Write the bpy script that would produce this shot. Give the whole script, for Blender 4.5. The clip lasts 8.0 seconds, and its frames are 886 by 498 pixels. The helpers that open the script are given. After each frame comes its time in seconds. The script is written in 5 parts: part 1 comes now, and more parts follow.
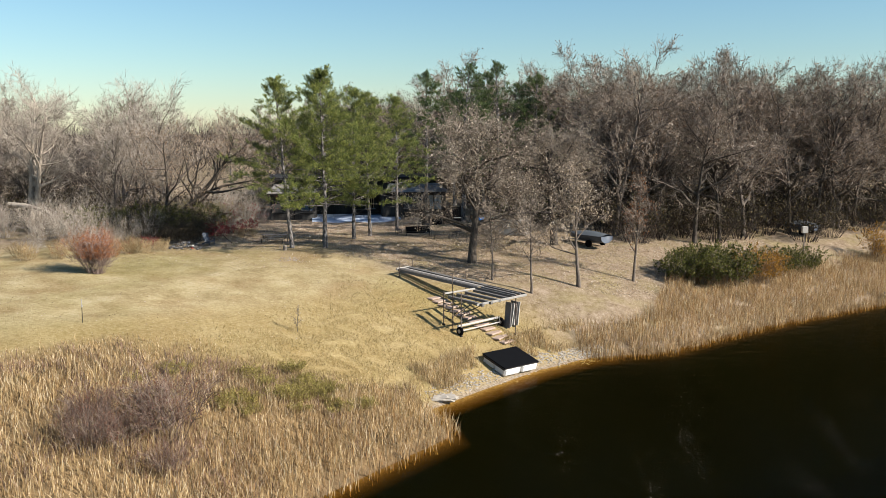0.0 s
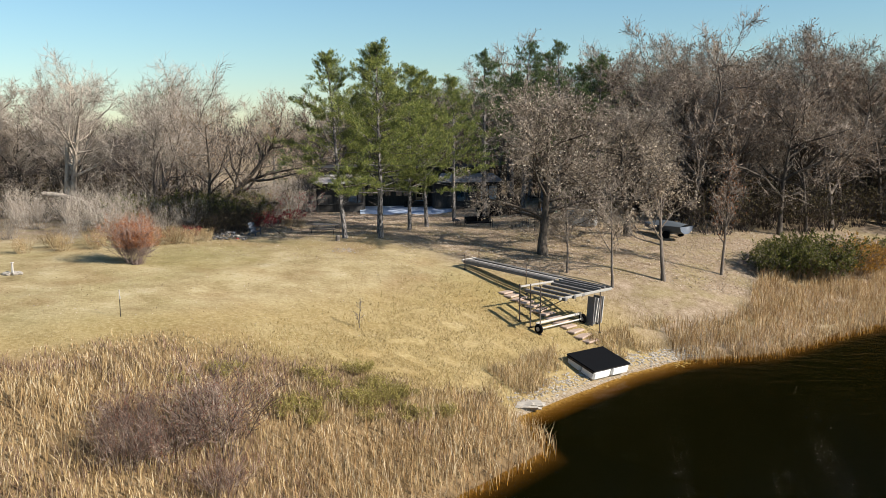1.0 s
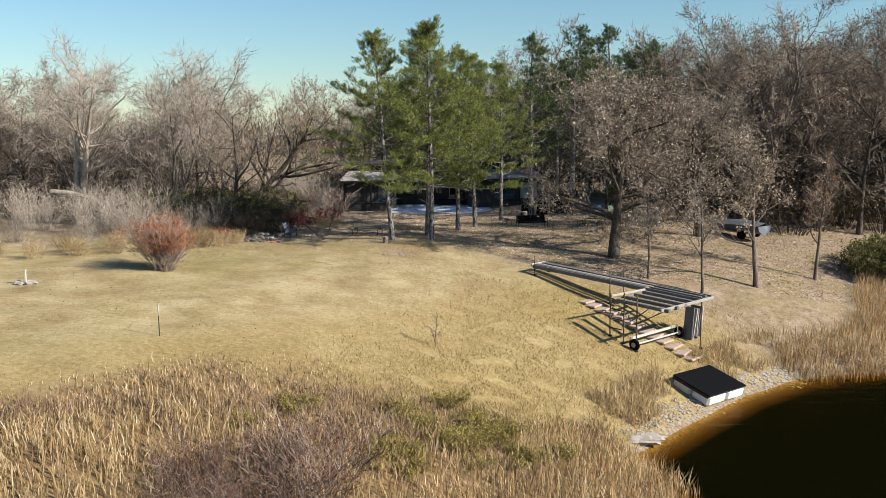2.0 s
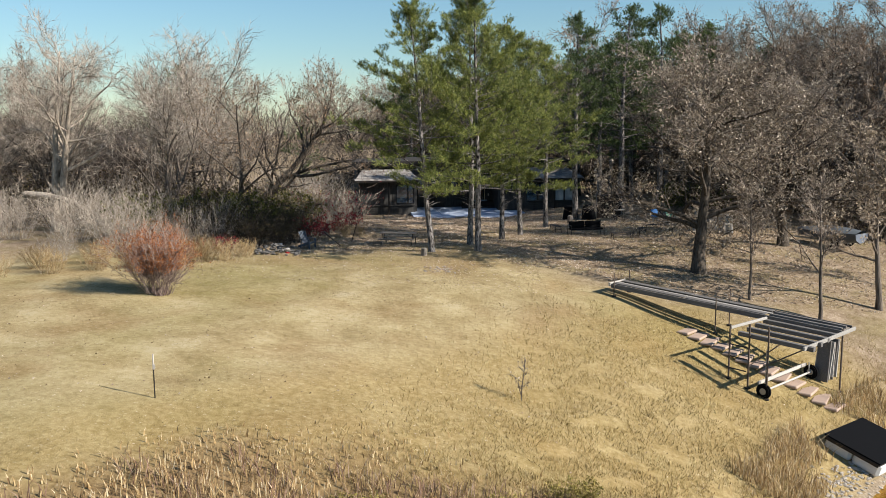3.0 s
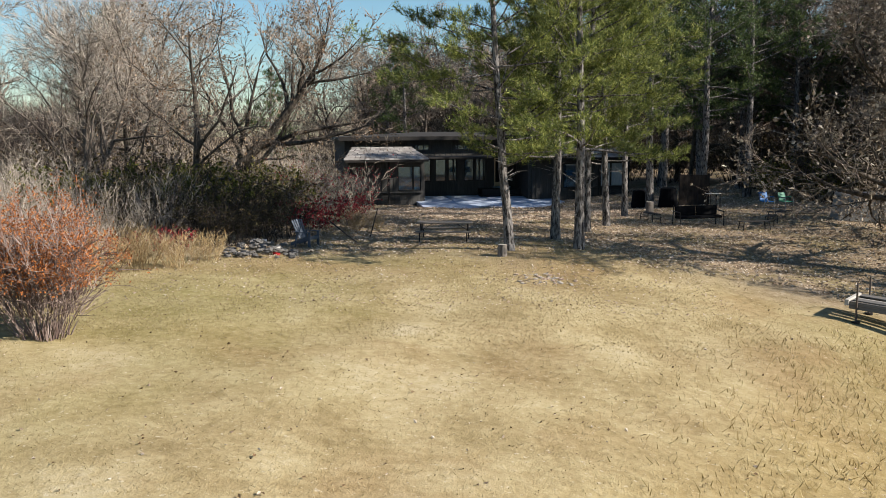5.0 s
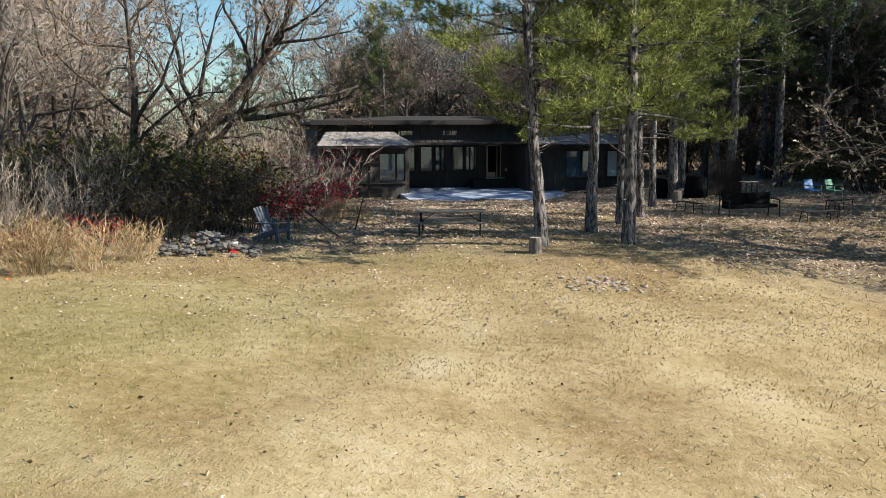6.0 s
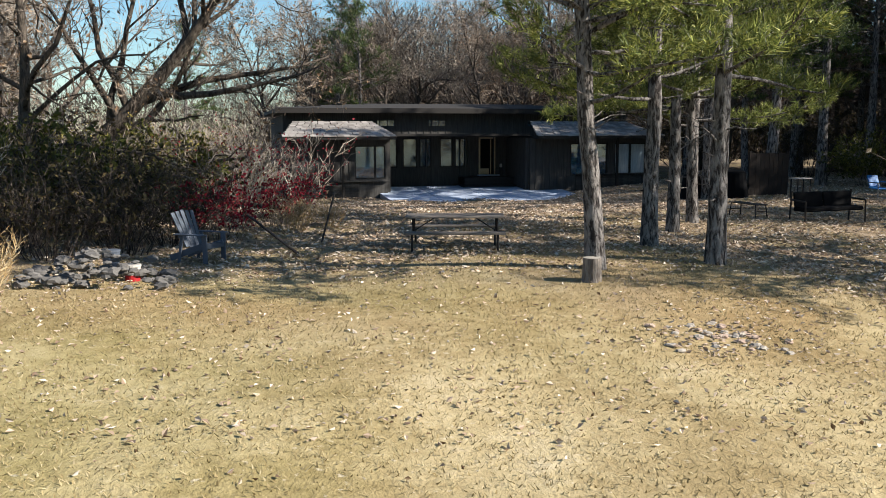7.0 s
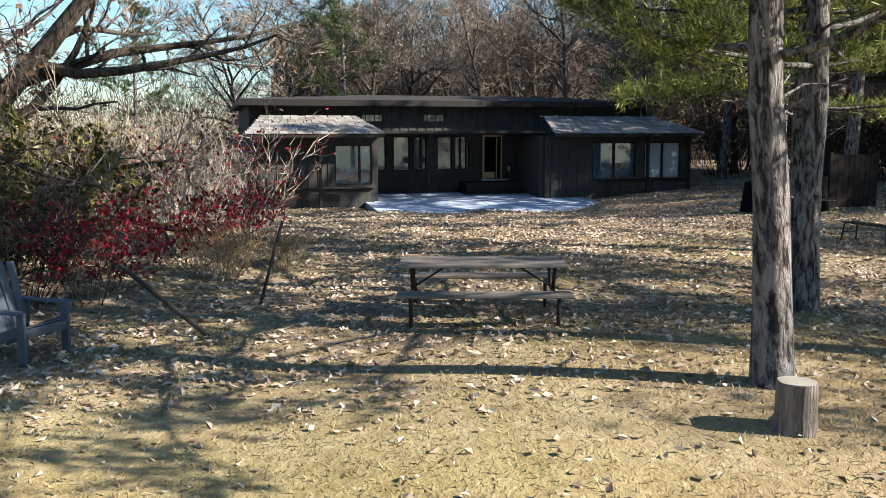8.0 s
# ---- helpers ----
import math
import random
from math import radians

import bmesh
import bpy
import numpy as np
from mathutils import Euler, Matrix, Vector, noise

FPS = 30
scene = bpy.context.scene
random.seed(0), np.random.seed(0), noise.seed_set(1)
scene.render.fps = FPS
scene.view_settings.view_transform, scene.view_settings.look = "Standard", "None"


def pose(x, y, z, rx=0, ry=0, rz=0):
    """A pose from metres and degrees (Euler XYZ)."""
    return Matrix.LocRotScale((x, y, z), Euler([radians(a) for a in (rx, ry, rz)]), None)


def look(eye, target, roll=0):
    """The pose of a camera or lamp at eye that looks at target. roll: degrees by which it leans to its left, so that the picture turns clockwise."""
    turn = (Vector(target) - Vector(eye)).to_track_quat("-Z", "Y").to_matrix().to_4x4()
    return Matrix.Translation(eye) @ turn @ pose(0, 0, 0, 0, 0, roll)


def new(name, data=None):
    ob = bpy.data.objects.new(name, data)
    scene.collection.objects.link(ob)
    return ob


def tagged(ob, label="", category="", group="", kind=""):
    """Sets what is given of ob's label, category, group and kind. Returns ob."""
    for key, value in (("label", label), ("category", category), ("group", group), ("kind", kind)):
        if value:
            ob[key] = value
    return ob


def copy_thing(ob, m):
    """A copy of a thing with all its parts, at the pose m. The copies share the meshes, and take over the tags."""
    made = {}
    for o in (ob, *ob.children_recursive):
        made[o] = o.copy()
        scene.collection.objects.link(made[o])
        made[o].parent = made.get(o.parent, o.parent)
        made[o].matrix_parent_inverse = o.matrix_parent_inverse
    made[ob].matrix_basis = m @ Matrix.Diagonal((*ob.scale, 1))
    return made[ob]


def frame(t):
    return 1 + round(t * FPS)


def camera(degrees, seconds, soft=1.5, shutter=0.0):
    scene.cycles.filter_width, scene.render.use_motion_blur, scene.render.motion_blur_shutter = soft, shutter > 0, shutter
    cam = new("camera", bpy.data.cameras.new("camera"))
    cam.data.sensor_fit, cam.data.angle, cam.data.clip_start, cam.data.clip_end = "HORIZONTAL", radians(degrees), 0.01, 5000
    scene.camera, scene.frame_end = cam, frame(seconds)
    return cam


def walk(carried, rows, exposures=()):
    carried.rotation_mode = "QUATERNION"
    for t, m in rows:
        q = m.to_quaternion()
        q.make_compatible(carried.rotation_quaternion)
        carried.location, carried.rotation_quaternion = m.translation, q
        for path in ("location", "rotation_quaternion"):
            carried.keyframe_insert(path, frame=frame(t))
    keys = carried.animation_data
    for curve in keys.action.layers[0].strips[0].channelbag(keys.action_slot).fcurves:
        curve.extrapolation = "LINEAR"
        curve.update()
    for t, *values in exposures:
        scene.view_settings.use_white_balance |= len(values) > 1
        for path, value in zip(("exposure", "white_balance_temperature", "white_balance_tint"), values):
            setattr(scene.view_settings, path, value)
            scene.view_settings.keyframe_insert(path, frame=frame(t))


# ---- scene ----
cam = camera(54.4, 8.0, soft=0.6)
METRES, EYE, TILT, LEAN, TURN = 62.0, 14.0, -7.8, 0.0, 0.0
ROWS = [
    (0.0, 0.0, 0.0, 0.0, 0.0, -0.0, -0.0),
    (0.5, -0.0127, 0.0475, -0.0026, 1.55, 0.04, -0.08),
    (1.0, -0.0381, 0.0908, -0.0119, 2.17, 0.07, -0.03),
    (1.5, -0.0731, 0.1339, -0.0134, 2.17, 0.04, 0.06),
    (3.0, -0.1602, 0.3313, 0.0038, 1.23, -0.0, 0.2),
    (3.5, -0.1861, 0.4094, 0.002, 1.2, 0.08, 0.23),
    (4.0, -0.209, 0.4819, -0.0033, 1.11, 0.14, 0.24),
    (4.5, -0.2261, 0.545, 0.0001, -0.58, 0.17, 0.46),
    (6.0, -0.2515, 0.7156, -0.0009, -4.36, 0.28, 0.88),
    (6.5, -0.2517, 0.7691, 0.0032, -5.24, 0.22, 0.96),
    (7.0, -0.2511, 0.8289, 0.0064, -5.93, 0.27, 1.01),
    (7.5, -0.2478, 0.8892, 0.0132, -6.43, 0.23, 1.05),
    (8.0, -0.2447, 0.9447, 0.0207, -6.63, 0.23, 1.05),
]
walk(cam, [(t, pose(0, 0, EYE, TILT, LEAN, TURN) @ pose(METRES * x, METRES * y, METRES * z, 90 + pitch, roll, yaw)) for t, x, y, z, yaw, pitch, roll in ROWS], exposures=[(0.0, 1.14), (3.0, 1.06), (4.5, 1.08), (6.5, 1.25), (7.5, 1.52), (8.0, 1.72)])

# ---- light ----
SUN_AZ, SUN_EL = -20.0, 31.0   # degrees: towards the sun from +x, and above the horizon
world = bpy.data.worlds.new("sky")
scene.world = world
world.use_nodes = True
_wn = world.node_tree.nodes
_sky = _wn.new("ShaderNodeTexSky")
_sky.sky_type = "NISHITA"
_sky.sun_disc = False
_sky.sun_elevation = radians(SUN_EL)
_sky.sun_rotation = radians(90 - SUN_AZ)
_sky.altitude, _sky.air_density, _sky.dust_density, _sky.ozone_density = 0, 1.25, 0.1, 7.0
_wn["Background"].inputs["Strength"].default_value = 0.06
_tint = _wn.new("ShaderNodeMix")
_tint.data_type, _tint.blend_type = "RGBA", "MULTIPLY"
_tint.inputs["Factor"].default_value = 1.0
_tint.inputs["B"].default_value = (1.07, 1.10, 1.02, 1)
world.node_tree.links.new(_sky.outputs["Color"], _tint.inputs["A"])
world.node_tree.links.new(_tint.outputs["Result"], _wn["Background"].inputs["Color"])
_sl = bpy.data.lights.new("sun", "SUN")
_sl.energy, _sl.angle, _sl.color = 5.0, radians(0.55), (1.0, 0.925, 0.825)
_so = new("sun", _sl)
_sv = Vector((math.cos(radians(SUN_EL)) * math.cos(radians(SUN_AZ)), math.cos(radians(SUN_EL)) * math.sin(radians(SUN_AZ)), math.sin(radians(SUN_EL))))
_so.matrix_world = look(_sv * 200, (0, 0, 0))


# ---- materials ----
PAINT = 0.8   # all base colours are scaled by this


class Nodes:
    """Short hand for a node material."""

    def __init__(self, name):
        self.mat = bpy.data.materials.new(name)
        self.mat.use_nodes = True
        self.tree = self.mat.node_tree
        self.bsdf = self.tree.nodes["Principled BSDF"]
        self.geo = self.tree.nodes.new("ShaderNodeNewGeometry")
        self.pos = self.geo.outputs["Position"]

    def add(self, kind, **values):
        n = self.tree.nodes.new(kind)
        for k, v in values.items():
            n.inputs[k].default_value = v
        return n

    def link(self, a, b):
        self.tree.links.new(a, b)

    def local(self, scale=(1, 1, 1)):
        tc = self.add("ShaderNodeTexCoord")
        mp = self.add("ShaderNodeMapping", Scale=scale)
        self.link(tc.outputs["Object"], mp.inputs["Vector"])
        return mp.outputs["Vector"]

    def noise(self, scale, detail=4.0, rough=0.55, vec=None, distortion=0.0):
        n = self.add("ShaderNodeTexNoise", Scale=scale, Detail=detail, Roughness=rough, Distortion=distortion)
        self.link(vec or self.pos, n.inputs["Vector"])
        return n.outputs["Fac"]

    def ramp(self, fac, stops):
        r = self.tree.nodes.new("ShaderNodeValToRGB")
        while len(r.color_ramp.elements) < len(stops):
            r.color_ramp.elements.new(0.5)
        for e, (p, c) in zip(r.color_ramp.elements, stops):
            e.position = p
            e.color = (*c, 1) if len(c) == 3 else (c[0], c[0], c[0], 1)
        self.link(fac, r.inputs["Fac"])
        return r.outputs["Color"]

    def mix(self, fac, a, b, mode="MIX"):
        m = self.tree.nodes.new("ShaderNodeMix")
        m.data_type, m.blend_type = "RGBA", mode
        for sock, v in ((m.inputs["Factor"], fac), (m.inputs["A"], a), (m.inputs["B"], b)):
            if isinstance(v, (int, float)):
                sock.default_value = v
            elif isinstance(v, tuple):
                sock.default_value = (*v, 1)
            else:
                self.link(v, sock)
        return m.outputs["Result"]

    def math(self, op, a, b=0.0, clamp=False):
        m = self.tree.nodes.new("ShaderNodeMath")
        m.operation, m.use_clamp = op, clamp
        for i, v in enumerate((a, b)):
            if isinstance(v, (int, float)):
                m.inputs[i].default_value = v
            else:
                self.link(v, m.inputs[i])
        return m.outputs[0]

    def axis(self, name, vec=None):
        s = self.tree.nodes.new("ShaderNodeSeparateXYZ")
        self.link(vec or self.pos, s.inputs[0])
        return s.outputs[name]

    def bump(self, height, strength=0.4, distance=0.02):
        b = self.add("ShaderNodeBump", Strength=strength, Distance=distance)
        self.link(height, b.inputs["Height"])
        self.link(b.outputs["Normal"], self.bsdf.inputs["Normal"])

    def done(self, colour, rough=0.8, metal=0.0, spec=0.3):
        self.link(self.mix(1.0, colour, (PAINT, PAINT, PAINT), "MULTIPLY"), self.bsdf.inputs["Base Color"])
        self.bsdf.inputs["Roughness"].default_value = rough
        self.bsdf.inputs["Metallic"].default_value = metal
        self.bsdf.inputs["Specular IOR Level"].default_value = spec
        return self.mat


def island_mat(name, stops, rough=0.85, translucent=0.0, spec=0.2, clump=1.2, deep=0.45):
    """Leaves, needles, blades: each island takes its own shade."""
    n = Nodes(name)
    col = n.ramp(n.geo.outputs["Random Per Island"], stops)
    # darker noise clumps: uneven tone, also standing in for shaded gaps in crowns
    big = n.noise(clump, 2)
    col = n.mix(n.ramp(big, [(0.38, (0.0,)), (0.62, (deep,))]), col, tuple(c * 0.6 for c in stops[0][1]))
    n.done(col, rough, 0, spec)
    if translucent:
        t = n.add("ShaderNodeBsdfTranslucent")
        n.link(n.mix(1.0, col, (PAINT, PAINT, PAINT), "MULTIPLY"), t.inputs["Color"])
        m = n.add("ShaderNodeMixShader", Fac=translucent)
        n.link(n.bsdf.outputs[0], m.inputs[1])
        n.link(t.outputs[0], m.inputs[2])
        n.link(m.outputs[0], n.tree.nodes["Material Output"].inputs["Surface"])
    return n.mat


def bark_mat(name, dark, light, scale=6.0, stretch=0.22, shift=0.0):
    n = Nodes(name)
    v = n.local((1, 1, stretch))
    a = n.noise(scale, 6, 0.65, v, 0.6)
    b = n.noise(scale * 4, 4, 0.6, v)
    col = n.ramp(a, [(0.36 + shift, dark), (0.5 + shift, tuple((p + 2 * q) / 3 for p, q in zip(dark, light))), (0.66 + shift, light)])
    col = n.mix(n.math("MULTIPLY", b, 0.5), col, dark)
    n.bump(n.math("ADD", a, n.math("MULTIPLY", b, 0.4)), 1.0, 0.09)
    return n.done(col, 0.92, 0, 0.15)


def plain_mat(name, colour, rough=0.7, metal=0.0, vary=0.25, scale=5.0, spec=0.3, bump=0.15):
    n = Nodes(name)
    v = n.local()
    a = n.noise(scale, 5, 0.6, v)
    b = n.noise(scale * 9, 3, 0.6, v)
    dk = tuple(c * (1 - vary * 1.6) if vary < 0.6 else c * 0.1 for c in colour)
    col = n.mix(n.math("MULTIPLY", a, 0.8), colour, dk)
    col = n.mix(n.math("MULTIPLY", b, 0.3), col, dk)
    n.bump(b, bump, 0.01)
    return n.done(col, rough, metal, spec)


def wood_mat(name, a, b, rough=0.8, stretch=(1, 14, 14), scale=2.0):
    n = Nodes(name)
    v = n.local(stretch)
    g = n.noise(scale, 6, 0.65, v, 0.4)
    w = n.noise(1.7, 3, 0.5, n.local())
    r = n.add("ShaderNodeObjectInfo").outputs["Random"]
    col = n.ramp(g, [(0.3, a), (0.7, b)])
    col = n.mix(n.math("MULTIPLY", n.math("ADD", w, r), 0.3), col, tuple(c * 0.5 for c in a))
    n.bump(g, 0.35, 0.01)
    return n.done(col, rough)


def ground_material():
    n = Nodes("dry_lawn")
    big = n.noise(0.09, 4, 0.55)
    mid = n.noise(0.55, 5, 0.6)
    fine = n.noise(5.0, 6, 0.7)
    speck = n.noise(26.0, 3, 0.7)
    straw = n.ramp(n.math("ADD", n.math("MULTIPLY", mid, 0.6), n.math("MULTIPLY", fine, 0.4)),
                   [(0.30, (0.205, 0.15, 0.073)), (0.45, (0.34, 0.265, 0.14)), (0.56, (0.44, 0.36, 0.205)), (0.72, (0.54, 0.46, 0.31))])
    green = n.ramp(fine, [(0.3, (0.16, 0.15, 0.045)), (0.7, (0.32, 0.285, 0.11))])
    col = n.mix(n.ramp(big, [(0.46, (0.0,)), (0.68, (0.45,))]), straw, green)
    brown = n.ramp(fine, [(0.3, (0.20, 0.125, 0.06)), (0.7, (0.37, 0.255, 0.135))])
    col = n.mix(n.ramp(n.noise(0.23, 5, 0.62), [(0.49, (0.0,)), (0.66, (0.55,))]), col, brown)
    # coarse ochre sward on the slope towards the shore
    slope = n.math("MULTIPLY", n.math("SUBTRACT", n.math("ADD", n.axis("X"), 26.0), n.math("MULTIPLY", n.math("SUBTRACT", n.axis("Y"), 42.0), 1.05)), 0.07)
    ochre = n.ramp(n.math("ADD", n.math("MULTIPLY", fine, 0.6), n.math("MULTIPLY", speck, 0.4)), [(0.32, (0.15, 0.095, 0.035)), (0.5, (0.30, 0.215, 0.085)), (0.68, (0.46, 0.37, 0.19))])
    col = n.mix(n.ramp(n.math("ADD", slope, n.math("MULTIPLY", mid, 0.7)), [(0.75, (0.0,)), (1.35, (0.6,))]), col, ochre)
    # greener turf by the edge of the brush
    gx, gy = n.math("MULTIPLY", n.math("ADD", n.axis("X"), 20.0), 0.14), n.math("MULTIPLY", n.math("ADD", n.axis("Y"), -57.5), 0.17)
    near = n.math("ADD", n.math("MULTIPLY", gx, gx), n.math("MULTIPLY", gy, gy))
    turf = n.ramp(n.math("ADD", near, n.math("MULTIPLY", mid, 0.8)), [(0.35, (0.5,)), (1.0, (0.0,))])
    col = n.mix(turf, col, green)
    # leaf litter under the trees: behind a wavy line along the edge of the lawn
    x, y, z = n.axis("X"), n.axis("Y"), n.axis("Z")
    edge = n.math("ADD", n.math("MULTIPLY", n.noise(0.16, 4, 0.6), 9.0), n.math("ADD", y, n.math("MULTIPLY", n.math("MAXIMUM", n.math("ADD", x, 9.0), 0.0), 0.75)))
    lit = n.ramp(n.math("MULTIPLY", n.math("SUBTRACT", edge, 62.0), 0.05), [(0.28, (0.0,)), (0.52, (1.0,))])
    litter = n.ramp(n.math("ADD", n.math("MULTIPLY", n.noise(9.0, 6, 0.75), 0.6), n.math("MULTIPLY", n.noise(2.2, 3, 0.6), 0.4)), [(0.28, (0.08, 0.055, 0.036)), (0.43, (0.20, 0.145, 0.10)), (0.55, (0.34, 0.265, 0.195)), (0.72, (0.55, 0.47, 0.375))])
    litter = n.mix(n.ramp(n.noise(0.45, 4), [(0.45, (0.0,)), (0.66, (0.4,))]), litter, n.ramp(fine, [(0.3, (0.13, 0.12, 0.035)), (0.7, (0.33, 0.28, 0.1))]))
    col = n.mix(n.math("MULTIPLY", lit, 0.9), col, litter)
    # dark specks: brown leaf bits and small leaf shadows painted into the ground colour
    col = n.mix(n.ramp(speck, [(0.57, (0.0,)), (0.76, (0.4,))]), col, (0.13, 0.078, 0.032))
    col = n.mix(n.ramp(n.noise(11.0, 3, 0.6), [(0.63, (0.0,)), (0.72, (0.55,))]), col, (0.62, 0.55, 0.42))
    # brown thatch under the tall meadow grass
    bank = n.math("SUBTRACT", n.math("ADD", n.math("MINIMUM", n.math("ADD", x, 16.0), 0.0), 41.0), y)
    thatch = n.ramp(n.math("ADD", n.math("MULTIPLY", bank, 0.12), n.math("MULTIPLY", mid, 0.4)), [(0.15, (0.0,)), (0.5, (0.8,))])
    col = n.mix(thatch, col, n.ramp(fine, [(0.3, (0.13, 0.08, 0.045)), (0.7, (0.30, 0.20, 0.11))]))
    # gravel and mud at the water's edge, murk below it
    grav = n.ramp(n.noise(7.0, 5, 0.75), [(0.35, (0.13, 0.095, 0.06)), (0.62, (0.38, 0.31, 0.23))])
    mud = n.ramp(fine, [(0.3, (0.10, 0.065, 0.035)), (0.7, (0.24, 0.165, 0.09))])
    beach = n.math("MULTIPLY", n.math("GREATER_THAN", n.math("ADD", y, mid), 41.6), n.math("LESS_THAN", n.math("ADD", x, mid), 11.4))
    col = n.mix(n.ramp(n.math("ADD", z, n.math("MULTIPLY", fine, 0.3)), [(0.22, (1.0,)), (0.5, (0.0,))]), col, n.mix(beach, mud, grav))
    col = n.mix(n.ramp(n.math("MULTIPLY", z, -1.0), [(0.0, (0.0,)), (0.12, (0.75,)), (0.25, (1.0,))]), col, n.mix(beach, (0.045, 0.028, 0.012), (0.105, 0.06, 0.02)))
    col = n.mix(n.ramp(n.math("MULTIPLY", z, -1.0), [(0.06, (0.0,)), (0.36, (1.0,))]), col, (0.0030, 0.0042, 0.0020))
    n.bump(n.math("ADD", fine, n.math("MULTIPLY", speck, 0.45)), 0.7, 0.06)
    return n.done(col, 0.95, 0, 0.0)


def water_material():
    n = Nodes("lake_water")
    tree = n.tree
    glossy = n.add("ShaderNodeBsdfGlossy", Roughness=0.05)
    clear = n.add("ShaderNodeBsdfTransparent")
    clear.inputs["Color"].default_value = (0.88, 0.74, 0.42, 1)
    fres = n.add("ShaderNodeFresnel", IOR=1.04)
    mp = n.add("ShaderNodeMapping", Rotation=(0, 0, 0.5), Scale=(0.55, 1.5, 1))
    n.link(n.pos, mp.inputs["Vector"])
    a = n.noise(1.0, 3, 0.55, mp.outputs["Vector"], 0.5)
    b = n.noise(6.0, 2, 0.5, mp.outputs["Vector"])
    bump = n.add("ShaderNodeBump", Strength=0.55, Distance=0.10)
    n.link(n.math("ADD", a, n.math("MULTIPLY", b, 0.12)), bump.inputs["Height"])
    n.link(bump.outputs["Normal"], glossy.inputs["Normal"])
    n.link(bump.outputs["Normal"], fres.inputs["Normal"])
    m = n.add("ShaderNodeMixShader")
    n.link(fres.outputs[0], m.inputs[0])
    n.link(clear.outputs[0], m.inputs[1])
    n.link(glossy.outputs[0], m.inputs[2])
    n.link(m.outputs[0], tree.nodes["Material Output"].inputs["Surface"])
    return n.mat


M_GROUND = ground_material()
M_WATER = water_material()
M_PINEBARK = bark_mat("pine_bark", (0.035, 0.030, 0.028), (0.50, 0.465, 0.44), 13.0, 0.3, 0.06)
M_OAKBARK = bark_mat("oak_bark", (0.035, 0.028, 0.022), (0.16, 0.135, 0.11), 8.0)
M_GREYBARK = bark_mat("grey_bark", (0.07, 0.056, 0.046), (0.25, 0.21, 0.175), 8.0)
M_PALEBARK = bark_mat("pale_bark", (0.22, 0.18, 0.14), (0.56, 0.49, 0.41), 6.0)
M_TWIG = island_mat("bare_twigs", [(0.0, (0.12, 0.093, 0.07)), (0.6, (0.32, 0.255, 0.20)), (1.0, (0.56, 0.48, 0.40))])
# darkened twigs and leaves: the thicket's deep shade is put into their colour
M_TWIGSHADE = island_mat("shaded_twigs", [(0.0, (0.028, 0.022, 0.019)), (0.6, (0.08, 0.062, 0.052)), (1.0, (0.17, 0.135, 0.11))])
M_SHADELEAF = island_mat("shaded_olive_leaves", [(0.0, (0.03, 0.028, 0.012)), (0.6, (0.08, 0.065, 0.028)), (1.0, (0.20, 0.14, 0.06))], 0.75, 0.2)
M_TWIGPALE = island_mat("pale_twigs", [(0.0, (0.21, 0.17, 0.135)), (0.6, (0.43, 0.37, 0.305)), (1.0, (0.66, 0.59, 0.50))])
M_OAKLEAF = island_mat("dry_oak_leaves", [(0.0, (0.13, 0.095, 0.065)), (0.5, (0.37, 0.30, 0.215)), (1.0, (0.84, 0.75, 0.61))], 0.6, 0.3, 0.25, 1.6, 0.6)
M_WOODLEAF = island_mat("brown_wood_leaves", [(0.0, (0.14, 0.08, 0.045)), (0.6, (0.32, 0.21, 0.13)), (1.0, (0.55, 0.42, 0.30))], 0.7, 0.3)
M_RUSTLEAF = island_mat("rust_leaves", [(0.0, (0.13, 0.05, 0.02)), (0.6, (0.26, 0.10, 0.04)), (1.0, (0.40, 0.20, 0.07))], 0.7, 0.25)
M_TANLEAF = island_mat("tan_dry_leaves", [(0.0, (0.16, 0.09, 0.045)), (0.55, (0.34, 0.22, 0.13)), (1.0, (0.60, 0.47, 0.34))], 0.7, 0.3)
M_PALELEAF = island_mat("pale_dry_leaves", [(0.0, (0.30, 0.235, 0.16)), (1.0, (0.60, 0.50, 0.38))], 0.7, 0.25)
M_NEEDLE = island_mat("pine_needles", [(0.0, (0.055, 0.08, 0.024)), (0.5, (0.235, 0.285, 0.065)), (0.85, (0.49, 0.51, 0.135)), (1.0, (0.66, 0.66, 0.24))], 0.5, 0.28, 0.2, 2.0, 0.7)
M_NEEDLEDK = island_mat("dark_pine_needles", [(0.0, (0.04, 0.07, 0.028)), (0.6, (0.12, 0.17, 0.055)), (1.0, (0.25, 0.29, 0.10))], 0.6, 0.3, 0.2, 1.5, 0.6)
M_SUMAC = island_mat("crimson_leaves", [(0.0, (0.14, 0.012, 0.016)), (0.5, (0.36, 0.018, 0.035)), (0.85, (0.58, 0.05, 0.08)), (1.0, (0.50, 0.22, 0.14))], 0.55, 0.4, 0.2, 2.5)
M_DULLRED = island_mat("dull_red_leaves", [(0.0, (0.09, 0.03, 0.02)), (0.6, (0.22, 0.08, 0.05)), (1.0, (0.36, 0.18, 0.11))], 0.7, 0.2)
M_ORANGE = island_mat("orange_twigs", [(0.0, (0.22, 0.07, 0.02)), (0.6, (0.42, 0.135, 0.035)), (1.0, (0.54, 0.23, 0.075))], 0.8)
M_BUSHGREEN = island_mat("autumn_green_leaves", [(0.0, (0.045, 0.055, 0.012)), (0.6, (0.13, 0.135, 0.03)), (1.0, (0.30, 0.27, 0.06))], 0.7, 0.3)
